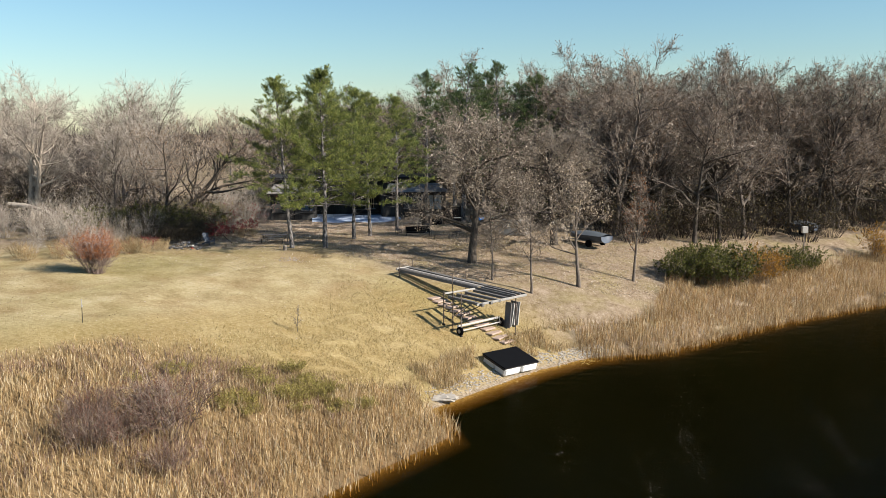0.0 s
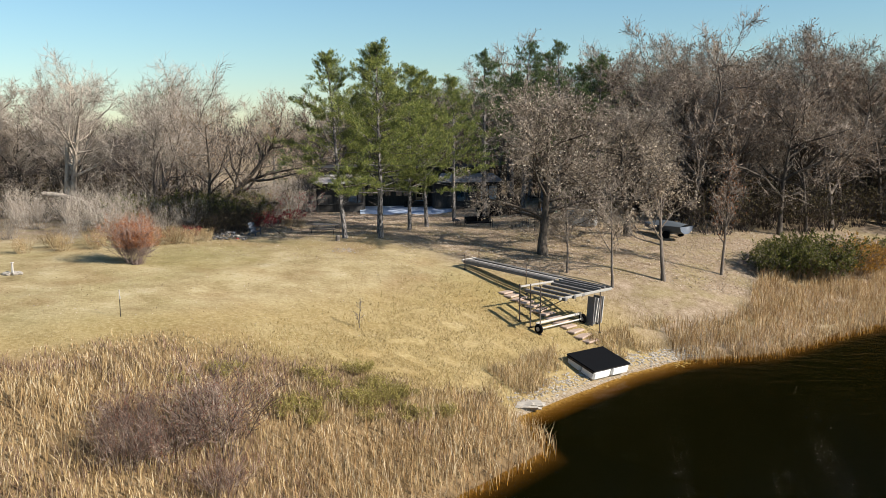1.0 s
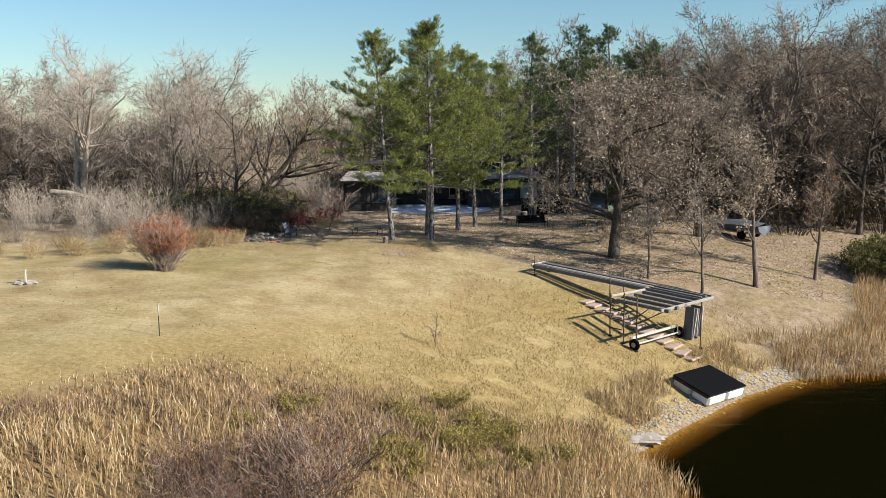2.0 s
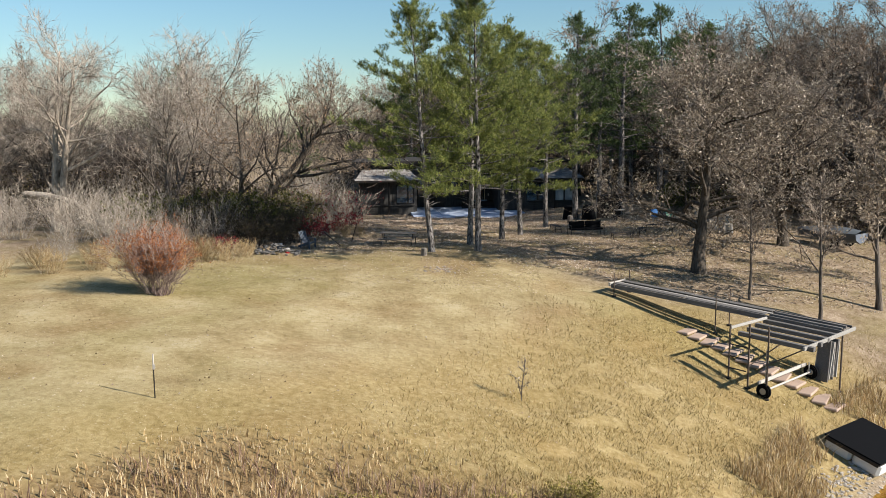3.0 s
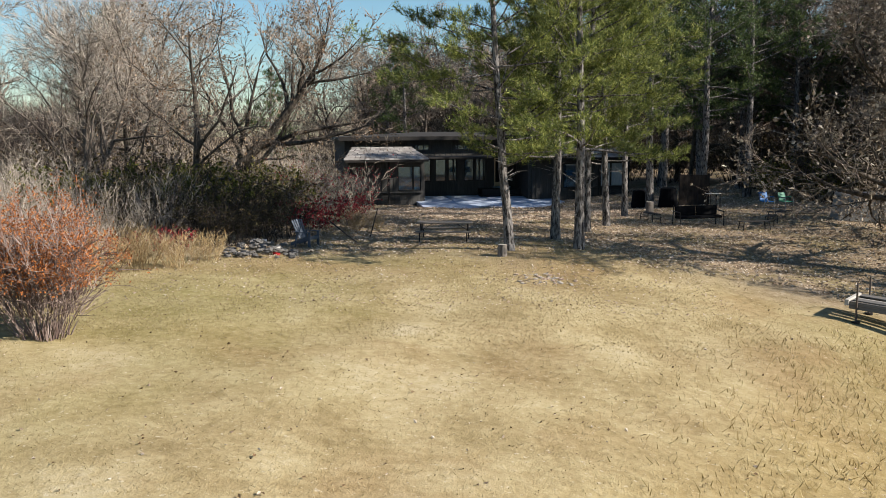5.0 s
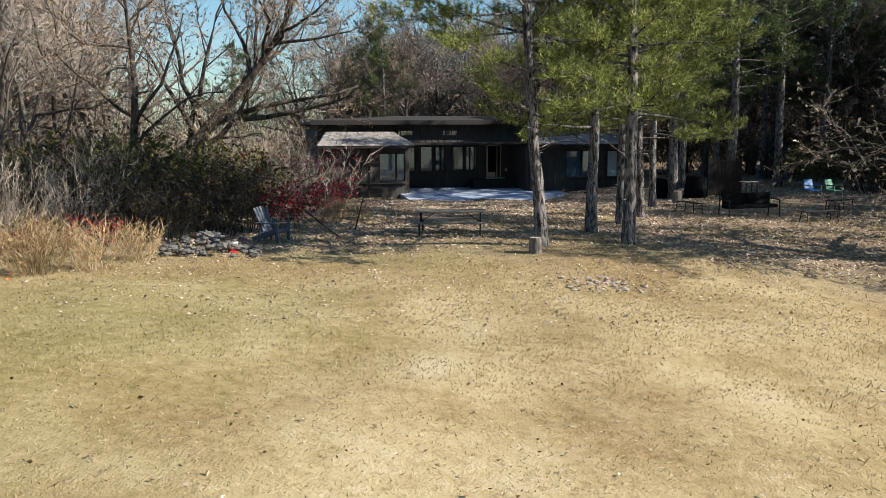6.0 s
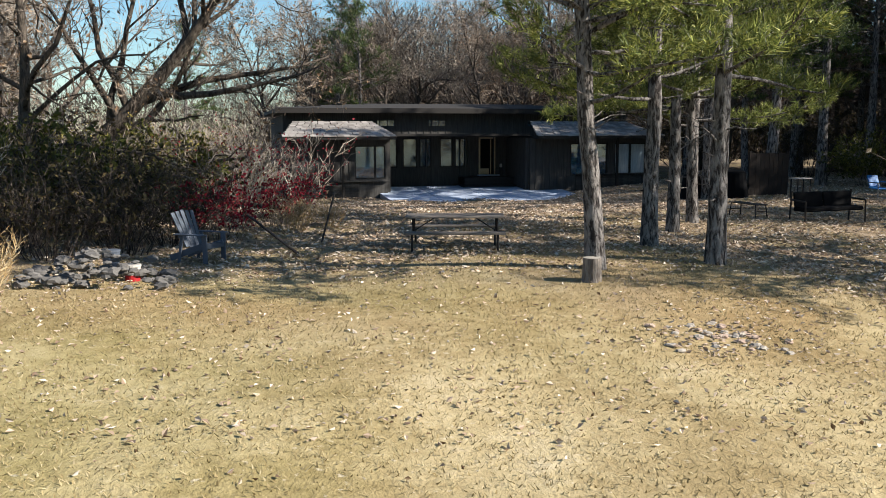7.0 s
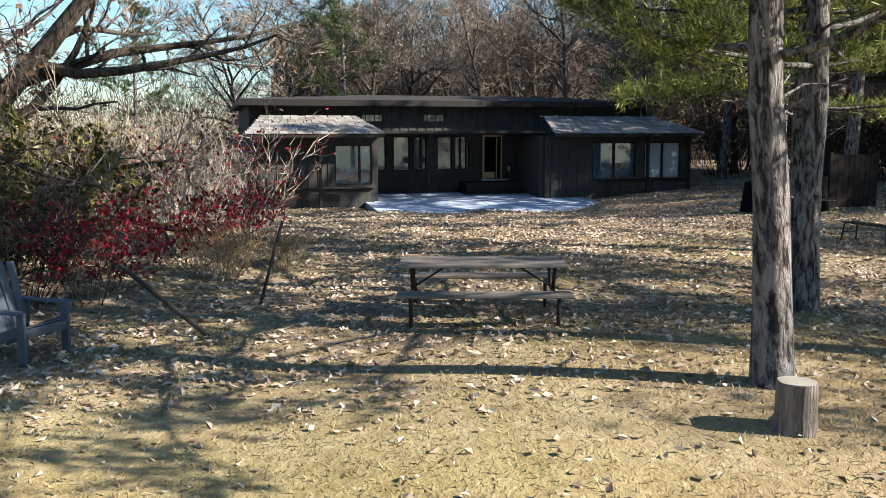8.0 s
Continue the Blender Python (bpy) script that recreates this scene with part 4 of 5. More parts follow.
for k, (x, y, s) in enumerate([(-21.6, 62.6, 0.9), (-22.6, 62.0, 1.0), (-23.8, 61.2, 1.0), (-25.2, 60.4, 1.0), (-26.8, 59.4, 0.9), (-28.5, 58.4, 0.9), (-21.0, 63.8, 0.8), (-23.0, 63.4, 1.0), (-24.6, 62.6, 1.1), (-30.5, 57.6, 0.9), (-33, 58, 0.9),
                               (-35.5, 59, 1.0), (-38, 61, 1.0), (-17.0, 71.5, 0.7), (-16.2, 72.6, 0.6), (-27.4, 61.2, 1.0), (-29.8, 60.2, 1.0)]):
    plant(B_DRYWEED, x, y, 40 * k, s, k == 0)["group"] = "dry weeds along the lawn"


def far_woods(seed, count, a0, a1, r0, r1, tall, wide, label):
    """Distant leafless woods as many upright twigs with an uneven top."""
    rng = np.random.default_rng(seed)
    a, q = rng.uniform(radians(a0), radians(a1), count), rng.uniform(r0, r1, count)
    x, y = np.cos(a) * q, np.sin(a) * q
    keep = inland(x, y) > 20
    x, y = x[keep], y[keep]
    top = tall * (0.55 + 0.4 * patchy(x, y, 0.09) + 0.25 * patchy(x, y, 0.31, 1.0))
    h = rng.uniform(0.0, 0.9, len(x)) ** 0.8 * top
    base = np.stack([x, y, height(x, y) + h], 1)
    tagged(tris_of("far_woods", blades(rng, base, np.full((len(x), 1), 2.2), wide, 0.6, 1), M_TWIGSHADE), label, "woods", kind="stuff")


far_woods(77, 90000, 40, 150, 170, 320, 12, 0.055, "far leafless woods beyond the yard")
far_woods(79, 110000, 68, 98, 124, 165, 13, 0.032, "leafless woods close behind the house")
far_woods(78, 50000, 109, 150, 112, 150, 8, 0.03, "leafless thicket behind the willows")
# more shade-coloured brush, added to darken the pale floor of the wood
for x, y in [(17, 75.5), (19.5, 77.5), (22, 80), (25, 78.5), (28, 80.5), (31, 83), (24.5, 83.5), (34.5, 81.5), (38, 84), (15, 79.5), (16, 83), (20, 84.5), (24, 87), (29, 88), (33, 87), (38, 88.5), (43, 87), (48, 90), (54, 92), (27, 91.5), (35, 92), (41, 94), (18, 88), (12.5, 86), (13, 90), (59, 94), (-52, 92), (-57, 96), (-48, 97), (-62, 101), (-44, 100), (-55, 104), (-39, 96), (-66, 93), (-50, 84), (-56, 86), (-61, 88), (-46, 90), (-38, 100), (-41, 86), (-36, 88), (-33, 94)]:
    plant(B_SHADEBRUSH, x, y, 37 * (x % 9), 1.0 + 0.04 * (y % 7))["group"] = "undergrowth behind the willows"


# ---- materials of the things ----
# siding darker than its weathered grey: shade of the pines put into colour
M_SIDING = wood_mat("grey_siding", (0.035, 0.034, 0.032), (0.10, 0.096, 0.09), 0.85, (10, 10, 0.7))
M_DARKTRIM = plain_mat("dark_trim", (0.022, 0.019, 0.017), 0.7)
def shingle_mat():
    n = Nodes("grey_shingles")
    r = n.add("ShaderNodeObjectInfo").outputs["Random"]
    g = n.noise(5.0, 5, 0.65, n.local((5, 1, 1)))
    col = n.mix(n.math("MULTIPLY", g, 0.5), n.ramp(r, [(0.0, (0.20, 0.18, 0.165)), (0.6, (0.32, 0.295, 0.27)), (1.0, (0.44, 0.41, 0.38))]), (0.10, 0.09, 0.08))
    n.bump(g, 0.4, 0.01)
    return n.done(col, 0.95)


M_SHINGLE = shingle_mat()
# darker copy of the shingles: shade on the main roof put into colour
M_SHADESHINGLE = plain_mat("shaded_shingles", (0.045, 0.042, 0.04), 0.95, 0, 0.4, 7.0)
M_CONCRETE = plain_mat("pale_concrete", (0.48, 0.56, 0.70), 0.7, 0, 0.15, 1.3)
M_OLDWOOD = wood_mat("weathered_wood", (0.13, 0.11, 0.095), (0.30, 0.265, 0.23))
M_RUST = plain_mat("rusty_pipe", (0.17, 0.13, 0.105), 0.7, 0.3, 0.35, 8.0)
M_GREYWOOD = wood_mat("grey_planks", (0.10, 0.092, 0.088), (0.26, 0.245, 0.232))
M_NEWWOOD = wood_mat("pale_wood", (0.58, 0.43, 0.24), (0.80, 0.64, 0.42))
M_WHITE = plain_mat("white_paint", (0.58, 0.54, 0.49), 0.65, 0, 0.25, 5.0)
M_WEATHERED = wood_mat("weathered_white_boards", (0.30, 0.285, 0.26), (0.50, 0.475, 0.44))
M_FLOAT = plain_mat("white_plastic", (0.80, 0.79, 0.76), 0.5, 0, 0.12, 4.0)
M_GRAVEL = plain_mat("pale_gravel", (0.50, 0.45, 0.385), 0.9, 0, 0.35, 3.0, 0.2, 0.4)
M_BLACK = plain_mat("black_rubber", (0.006, 0.0065, 0.008), 0.85, 0, 0.3, 6.0, 0.06)
M_STEEL = plain_mat("galvanised_steel", (0.50, 0.49, 0.47), 0.5, 0.7, 0.25, 6.0)
M_DARKSTEEL = plain_mat("dark_steel", (0.05, 0.043, 0.04), 0.55, 0.5, 0.35, 8.0)
M_RESIN = plain_mat("grey_resin", (0.10, 0.12, 0.155), 0.6, 0, 0.2, 3.0)
M_BLUE = plain_mat("blue_paint", (0.006, 0.17, 0.50), 0.45, 0, 0.15, 4.0)
M_REDPAINT = plain_mat("red_paint", (0.45, 0.02, 0.025), 0.5, 0, 0.2, 4.0)
M_GREEN = plain_mat("green_paint", (0.10, 0.34, 0.22), 0.5, 0, 0.15, 4.0)
M_STONE = plain_mat("field_stone", (0.19, 0.18, 0.17), 0.9, 0, 0.4, 3.0, 0.2, 0.5)
M_FLAG = plain_mat("pink_flagstone", (0.52, 0.39, 0.31), 0.9, 0, 0.25, 2.5, 0.2, 0.4)
M_STUMP = bark_mat("stump_bark", (0.13, 0.105, 0.09), (0.40, 0.35, 0.30), 14.0, 0.12)
M_CUT = plain_mat("cut_wood", (0.50, 0.45, 0.38), 0.85, 0, 0.25, 9.0)
M_BROWN = wood_mat("brown_boards", (0.012, 0.008, 0.006), (0.03, 0.018, 0.012), 0.8, (10, 10, 0.7))
M_TOPPER = plain_mat("faded_fibreglass", (0.33, 0.33, 0.32), 0.6, 0, 0.25, 2.0)
M_TARP = plain_mat("grey_tarp", (0.12, 0.14, 0.16), 0.6, 0, 0.25, 2.0)
# blue base colour stands in for the sky reflected in the panes
_g = Nodes("window_glass")
_g.bsdf.inputs["IOR"].default_value = 2.3
M_GLASS = _g.done((0.03, 0.075, 0.12), 0.04, 0.0, 0.5)
_c = Nodes("pale_curtain")
M_CURTAIN = _c.done(_c.ramp(_c.noise(9.0, 2, 0.5, _c.local((8, 8, 0.3))), [(0.3, (0.30, 0.36, 0.40)), (0.7, (0.52, 0.58, 0.62))]), 0.9)


def lump(bm, at, size, seed, cuts=1):
    """A rough stone."""
    made = bmesh.ops.create_icosphere(bm, subdivisions=cuts, radius=1.0)["verts"]
    rng = np.random.default_rng(seed)
    turn = Euler(rng.uniform(0, 6.28, 3)).to_matrix()
    for v in made:
        q = turn @ (v.co * (1 + rng.normal(0, 0.16)))
        v.co = Vector((q.x * size[0], q.y * size[1], max(q.z, -0.6) * size[2])) + Vector(at)
    return bm


# ---- the house ----
def build_house():
    h = empty("house", pose(-18.4, 92.6, 4.3, 0, 0, 9), "low dark grey wooden house with two wings and shingled eaves", "house")
    # walls: left wing, recessed middle, right wing, upper block; openings cut as gaps between pieces
    def wall(size, at, mat=M_SIDING, name="wall"):
        return part(name, boxes((size, at)), mat, h)

    t = 0.18
    # left wing front, window opening u 3.3..4.3, w 1.15..2.45
    wall((3.0, t, 3.0), (1.5, 0, 1.5))
    wall((0.1, t, 3.0), (4.55, 0, 1.5))
    wall((1.5, t, 1.05), (3.75, 0, 0.525))
    wall((1.5, t, 0.35), (3.75, 0, 2.825))
    wall((t, 6, 3.0), (0.0 - t / 2, 3.1, 1.5))
    wall((t, 3.0, 3.0), (4.6 + t / 2, 1.61, 1.5))
    # right wing front, openings u 14.5..16.4 and 16.8..18.4
    wall((2.2, t, 3.0), (13.1, 0, 1.5))
    wall((4.6, t, 1.05), (16.5, 0, 0.525))
    wall((4.6, t, 0.3), (16.5, 0, 2.85))
    wall((0.4, t, 1.65), (16.5, 0, 1.875))
    wall((0.3, t, 1.65), (18.65, 0, 1.875))
    wall((t, 3.0, 3.0), (12 - t / 2, 1.61, 1.5))
    wall((t, 6, 3.0), (18.8 + t / 2, 3.1, 1.5))
    # middle front at v 3.2 with five windows and a door
    openings = [(5.45, 0.62), (6.46, 0.76), (7.28, 0.66), (8.45, 0.70), (9.28, 0.70)]
    edges = sorted([(u - w / 2, u + w / 2) for u, w in openings] + [(10.25, 11.2)])
    u0 = 4.6
    for a, b in edges:
        wall((a - u0, t, 3.1), ((a + u0) / 2, 3.2, 1.55))
        u0 = b
    wall((12 - u0, t, 3.1), ((12 + u0) / 2, 3.2, 1.55))
    for u, w in openings:
        wall((w, t, 1.45), (u, 3.2, 0.725))
        wall((w, t, 0.12), (u, 3.2, 3.04))
    wall((0.95, t, 1.02), (10.725, 3.2, 0.51))
    wall((0.95, t, 0.1), (10.725, 3.2, 3.05))
    # upper block, its sides and back
    wall((18.4, t, 1.25), (9.1, 3.45, 3.72))
    wall((t, 8.5, 4.3), (-0.1 + t / 2, 7.9, 2.15))
    wall((t, 8.5, 4.3), (18.3 - t / 2, 7.9, 2.15))
    wall((18.4, t, 4.3), (9.1, 12.2, 2.15))
    # battens on the visible walls
    bm = boxes(((0.05, 0.03, 1.0), (0, 0, 0)))
    first = part("batten", bm, M_SIDING, h)
    first.matrix_basis = pose(0.35, -0.105, 1.95) @ Matrix.Diagonal((1, 1, 1.9, 1))
    spots = [(u, -0.105, 1.95, 1.9) for u in np.arange(0.75, 2.9, 0.4)] + [(u, -0.105, 1.5, 2.9) for u in np.arange(12.3, 14.2, 0.4)]
    spots += [(u, 3.345, 3.72, 1.2) for u in np.arange(0.1, 18.2, 0.4)] + [(u, 3.095, 1.55, 3.0) for u in np.arange(11.1, 12.0, 0.3)] + [(u, 3.095, 1.55, 3.0) for u in (7.0, 7.35, 7.6, 9.2, 9.5, 9.8)]
    for u, v, w, s in spots:
        o = first.copy()
        scene.collection.objects.link(o)
        o.matrix_basis = pose(u, v, w) @ Matrix.Diagonal((1, 1, s, 1))
    # clapboard on the low fronts
    clap = part("clapboard", boxes(((1.0, 0.035, 0.17), (0, 0, 0), (8, 0, 0))), M_SIDING, h)
    clap.matrix_basis = pose(1.5, -0.115, 0.15) @ Matrix.Diagonal((3.0, 1, 1, 1))
    for w in (0.31, 0.47, 0.63, 0.79):
        o = clap.copy()
        scene.collection.objects.link(o)
        o.matrix_basis = pose(1.5, -0.115, w) @ Matrix.Diagonal((3.3, 1, 1, 1))
    for w in (0.15, 0.31, 0.47, 0.63, 0.79, 0.95):
        o = clap.copy()
        scene.collection.objects.link(o)
        o.matrix_basis = pose(16.65, -0.115, w) @ Matrix.Diagonal((4.3, 1, 1, 1))
    part("ledge", boxes(((4.6, 0.16, 0.07), (2.3, -0.15, 0.94)), bevel=0.01), M_SIDING, h)
    part("ledge", boxes(((4.4, 0.16, 0.07), (16.7, -0.15, 1.12)), bevel=0.01), M_SIDING, h)

    def window(u, v, w0, w1, wide, curtain=False):
        f = 0.05
        win = part("window", boxes(((wide, 0.08, f), (u, v, w0 + f / 2)), ((wide, 0.08, f), (u, v, w1 - f / 2)), ((f, 0.078, w1 - w0 - 2 * f), (u - wide / 2 + f / 2, v, (w0 + w1) / 2)),
                                   ((f, 0.078, w1 - w0 - 2 * f), (u + wide / 2 - f / 2, v, (w0 + w1) / 2))), M_DARKTRIM, h)
        part("pane", boxes(((wide - 2 * f, 0.012, w1 - w0 - 2 * f), (u, v, (w0 + w1) / 2))), M_CURTAIN if curtain else M_GLASS, win)

    window(3.5, 0, 1.05, 2.65, 1.0)
    window(4.25, 0, 1.05, 2.65, 0.5)
    for u, w in openings:
        window(u, 3.2, 1.45, 2.98, w)
    for u in (14.73, 15.77):
        window(u, 0, 1.05, 2.7, 1.02)
    for u in (17.15, 18.05):
        window(u, 0, 1.05, 2.7, 0.88, True)
    d = part("door", boxes(((0.09, 0.09, 2.0), (10.3, 3.15, 2.03)), ((0.09, 0.09, 2.0), (11.15, 3.15, 2.03)), ((0.76, 0.09, 0.08), (10.725, 3.15, 2.99)), bevel=0.006), M_NEWWOOD, h, "pale wooden door frame")
    part("door_leaf", boxes(((0.75, 0.04, 1.9), (10.725, 3.22, 1.98)), bevel=0.004), M_BLACK, d, "dark open screen door")
    part("kick_panel", boxes(((0.5, 0.02, 0.3), (10.6, 3.17, 1.2)), bevel=0.004), M_NEWWOOD, d)
    part("door_stile", boxes(((0.06, 0.03, 1.86), (10.95, 3.17, 1.98)), bevel=0.004), M_NEWWOOD, d)
    part("threshold", boxes(((1.2, 0.4, 0.06), (10.75, 2.95, 1.0)), bevel=0.008), M_CONCRETE, d)
    part("door_step", boxes(((3.0, 1.2, 0.42), (10.6, 2.5, 0.73)), ((3.4, 1.7, 0.36), (10.6, 2.3, 0.36)), bevel=0.015), M_DARKTRIM, h, "dark wooden steps")
    part("wall_lamp", boxes(((0.12, 0.1, 0.2), (11.5, 3.06, 1.5)), bevel=0.02), M_WHITE, h)
    for u, v in ((2.35, -0.55), (16.62, -0.55), (18.65, -0.55)):
        p = part("porch_post", boxes(((0.12, 0.12, 2.95), (u, v, 1.48)), bevel=0.01), M_DARKTRIM, h)
        part("post_foot", boxes(((0.2, 0.2, 0.16), (u, v, 0.09)), bevel=0.02), M_CONCRETE, p)
    # wing roofs: hipped, of overlapping shingle courses
    def wing_roof(ua, ub):
        rng = np.random.default_rng(int(ua) + 4)
        roof = part("roof", boxes(((ub - ua + 0.75, 4.35, 0.14), ((ua + ub) / 2 - 0.1, 1.225, 3.02))), M_DARKTRIM, h, "dark eaves and soffit")
        single = boxes(((0.30, 0.44, 0.03), (0, 0, 0), (13, 0, 0)), bevel=0.006)
        first = None
        for i in range(9):
            s = i / 9
            w = ub - ua + 0.8 - 1.5 * s
            n = int(w / 0.31)
            for j in range(n):
                at = ((ua + ub) / 2 - 0.1 + 0.1 * s + (j - (n - 1) / 2) * w / n + rng.normal(0, 0.01), -0.76 + 0.36 * i + rng.normal(0, 0.02), 3.14 + 0.082 * i + rng.uniform(0, 0.012))
                if first is None:
                    o = first = part("shingle", single, M_SHINGLE, roof)
                else:
                    o = first.copy()
                    scene.collection.objects.link(o)
                o.matrix_basis = pose(*at, rng.normal(0, 1.2), rng.normal(0, 1.0), rng.normal(0, 1.5))

    wing_roof(0.0, 4.6)
    wing_roof(12.6, 18.8)
    # low porch roof over the recess, deepened for shade, and the flat main roof
    part("porch_roof", boxes(((7.4, 3.3, 0.12), (8.3, 1.62, 3.15)), bevel=0.01), M_DARKTRIM, h)
    roof = part("roof", boxes(((19.4, 9.9, 0.2), (9.2, 7.6, 4.42)), bevel=0.02), M_DARKTRIM, h, "flat dark main roof")
    for i in range(5):
        part("shingle_course", boxes(((19.2 - 2.4 * i, 0.5, 0.04), (9.1, 2.95 + 0.42 * i, 4.55 + 0.06 * i), (8, 0, 0)), bevel=0.006), M_SHADESHINGLE, roof)
    part("fascia", boxes(((19.5, 0.05, 0.26), (9.2, 2.62, 4.41))), M_DARKTRIM, roof)
    for u in (1.2, 5.2, 8.0, 13.6):
        part("vent_strip", boxes(((0.9, 0.02, 0.28), (u, 3.35, 3.78)), bevel=0.004), M_GLASS, h, "dark clerestory pane")


build_house()
_patio = empty("patio", pose(-18.4, 92.6, 4.3, 0, 0, 9), "pale blue-grey concrete patio in front of the house", "patio", kind="structure")
for i in range(4):
    for j in range(3):
        part("slab", boxes(((2.38, 2.0, 0.24), (5.4 + 2.4 * i, -2.6 + 2.0 * j, 0.06 + 0.13 * j), (3.7, 0, 0)), bevel=0.012), M_CONCRETE, _patio)


# ---- picnic table ----
def picnic_table(m):
    wide = 2.02
    t = empty("picnic_table", m, "weathered wooden picnic table with attached benches on dark metal legs", "picnic table")
    for i in range(5):
        part("tabletop_plank", boxes(((wide, 0.14, 0.04), (0, -0.3 + 0.15 * i, 0.68)), bevel=0.008), M_OLDWOOD, t)
    for s in (-1, 1):
        for i in range(2):
            part("bench_plank", boxes(((wide, 0.135, 0.04), (0, s * (0.62 + 0.15 * i), 0.40)), bevel=0.008), M_OLDWOOD, t)
        for u in (-0.85, 0.85):
            part("leg", rods(((u, s * 0.70, 0.385), (u, s * 0.70, -0.03), 0.024)), M_DARKSTEEL, t)
            part("top_support", rods(((u, s * 0.14, 0.36), (u, s * 0.32, 0.665), 0.022)), M_DARKSTEEL, t)
    for u in (-0.85, 0.85):
        part("cross_bar", rods(((u, -0.76, 0.36), (u, 0.76, 0.36), 0.024)), M_DARKSTEEL, t)
        part("brace", rods(((u, 0, 0.37), (u * 0.45, 0, 0.665), 0.012)), M_DARKSTEEL, t)
    return t


picnic_table(pose(-13.48, 68.5, ground_z(-13.55, 68.55), 0, 0, -7))


# ---- chairs ----
def adirondack(m, mat, label):
    c = empty("adirondack_chair", m, label, "chair")
    for i in range(5):
        a = (i - 2) * 4.0
        part("back_slat", boxes(((0.105, 0.022, 0.82 - 0.035 * abs(i - 2)), ((i - 2) * 0.125, 0.30, 0.66), (-22, a, 0)), bevel=0.006), mat, c)
    for i in range(5):
        part("seat_slat", boxes(((0.56, 0.085, 0.022), (0, -0.28 + 0.1 * i, 0.385 - 0.035 * i), (-19, 0, 0)), bevel=0.006), mat, c)
    for s in (-1, 1):
        part("arm", boxes(((0.13, 0.74, 0.024), (s * 0.35, -0.02, 0.58)), bevel=0.008), mat, c)
        part("front_leg", boxes(((0.035, 0.11, 0.57), (s * 0.30, -0.33, 0.285)), bevel=0.006), mat, c)
        part("side_rail", boxes(((0.03, 0.95, 0.12), (s * 0.265, 0.10, 0.235), (-19, 0, 0)), bevel=0.006), mat, c)
        part("back_leg", boxes(((0.03, 0.07, 0.62), (s * 0.31, 0.26, 0.29), (10, 0, 0)), bevel=0.006), mat, c)
    part("back_rail", boxes(((0.64, 0.025, 0.08), (0, 0.30, 0.54)), bevel=0.006), mat, c)
    part("front_rail", boxes(((0.6, 0.025, 0.1), (0, -0.35, 0.34)), bevel=0.006), mat, c)
    return c


for (x, y, turn), mat, lab in [((-18.34, 66.98, 62), M_RESIN, "grey slatted adirondack chair under the bushes")]:
    adirondack(pose(x, y, ground_z(x, y), 0, 0, turn), mat, lab).scale = (0.9, 0.9, 0.9)


def shell_chair(m, mat, label):
    """A steel lawn chair with a rounded back on a bent tube frame."""
    c = empty("lawn_chair", m, label, "chair")
    bm = bmesh.new()
    box(bm, (0.52, 0.045, 0.5), (0, 0.24, 0.68), (-16, 0, 0), 0.02)
    for v in bm.verts:
        v.co.z -= 0.9 * v.co.x ** 2 if v.co.z > 0.7 else 0
    part("backrest", bm, mat, c)
    part("seat", boxes(((0.52, 0.5, 0.04), (0, -0.04, 0.4), (4, 0, 0)), bevel=0.015), mat, c)
    for s in (-1, 1):
        part("frame", rods(((s * 0.29, -0.26, 0.6), (s * 0.29, 0.24, 0.62), 0.018), ((s * 0.29, -0.26, 0.6), (s * 0.29, -0.28, 0.02), 0.018), ((s * 0.29, -0.28, 0.02), (s * 0.29, 0.34, 0.02), 0.018)), M_STEEL, c)
        part("armrest", boxes(((0.05, 0.42, 0.025), (s * 0.29, -0.02, 0.63)), bevel=0.008), mat, c)
    return c


shell_chair(pose(3.7, 80.9, ground_z(3.7, 80.9), 0, 0, 15), M_BLUE, "blue steel lawn chair beside a green one")
shell_chair(pose(4.75, 81.0, ground_z(4.75, 81.0), 0, 0, 25), M_GREEN, "pale green steel lawn chair beside a blue one")


def park_bench(m, wide, label):
    b = empty("bench", m, label, "bench")
    part("backrest", boxes(((wide / 2 - 0.02, 0.06, 0.42), (-wide / 4, 0.22, 0.66), (-10, 0, 0)), bevel=0.02), M_BLACK, b)
    part("backrest", boxes(((wide / 2 - 0.02, 0.06, 0.42), (wide / 4, 0.22, 0.66), (-10, 0, 0)), bevel=0.02), M_BLACK, b)
    part("seat", boxes(((wide, 0.5, 0.12), (0, -0.02, 0.4)), bevel=0.03), M_BLACK, b)
    for s in (-1, 1):
        u = s * (wide / 2 + 0.04)
        part("arm", rods(((u, -0.28, 0.62), (u, 0.26, 0.66), 0.025), ((u, -0.28, 0.62), (u, -0.3, 0.0), 0.025), ((u, 0.26, 0.9), (u, 0.3, 0.0), 0.025)), M_DARKSTEEL, b)
    return b


park_bench(pose(-2.15, 74.1, ground_z(-2.15, 74.1), 0, 0, 15), 2.1, "black cushioned metal bench round the fire place")


def low_bench(m, wide):
    b = empty("low_bench", m, "low dark slatted metal bench round the fire place", "bench", "low benches")
    for i in range(4):
        part("slat", boxes(((wide, 0.07, 0.025), (0, -0.15 + 0.1 * i, 0.40)), bevel=0.005), M_DARKSTEEL, b)
    for s in (-1, 1):
        part("leg", rods(((s * wide * 0.42, -0.17, 0.39), (s * wide * 0.46, -0.2, 0), 0.018), ((s * wide * 0.42, 0.17, 0.39), (s * wide * 0.46, 0.2, 0), 0.018), ((s * wide * 0.42, -0.17, 0.2), (s * wide * 0.42, 0.17, 0.2), 0.014)), M_DARKSTEEL, b)
    return b


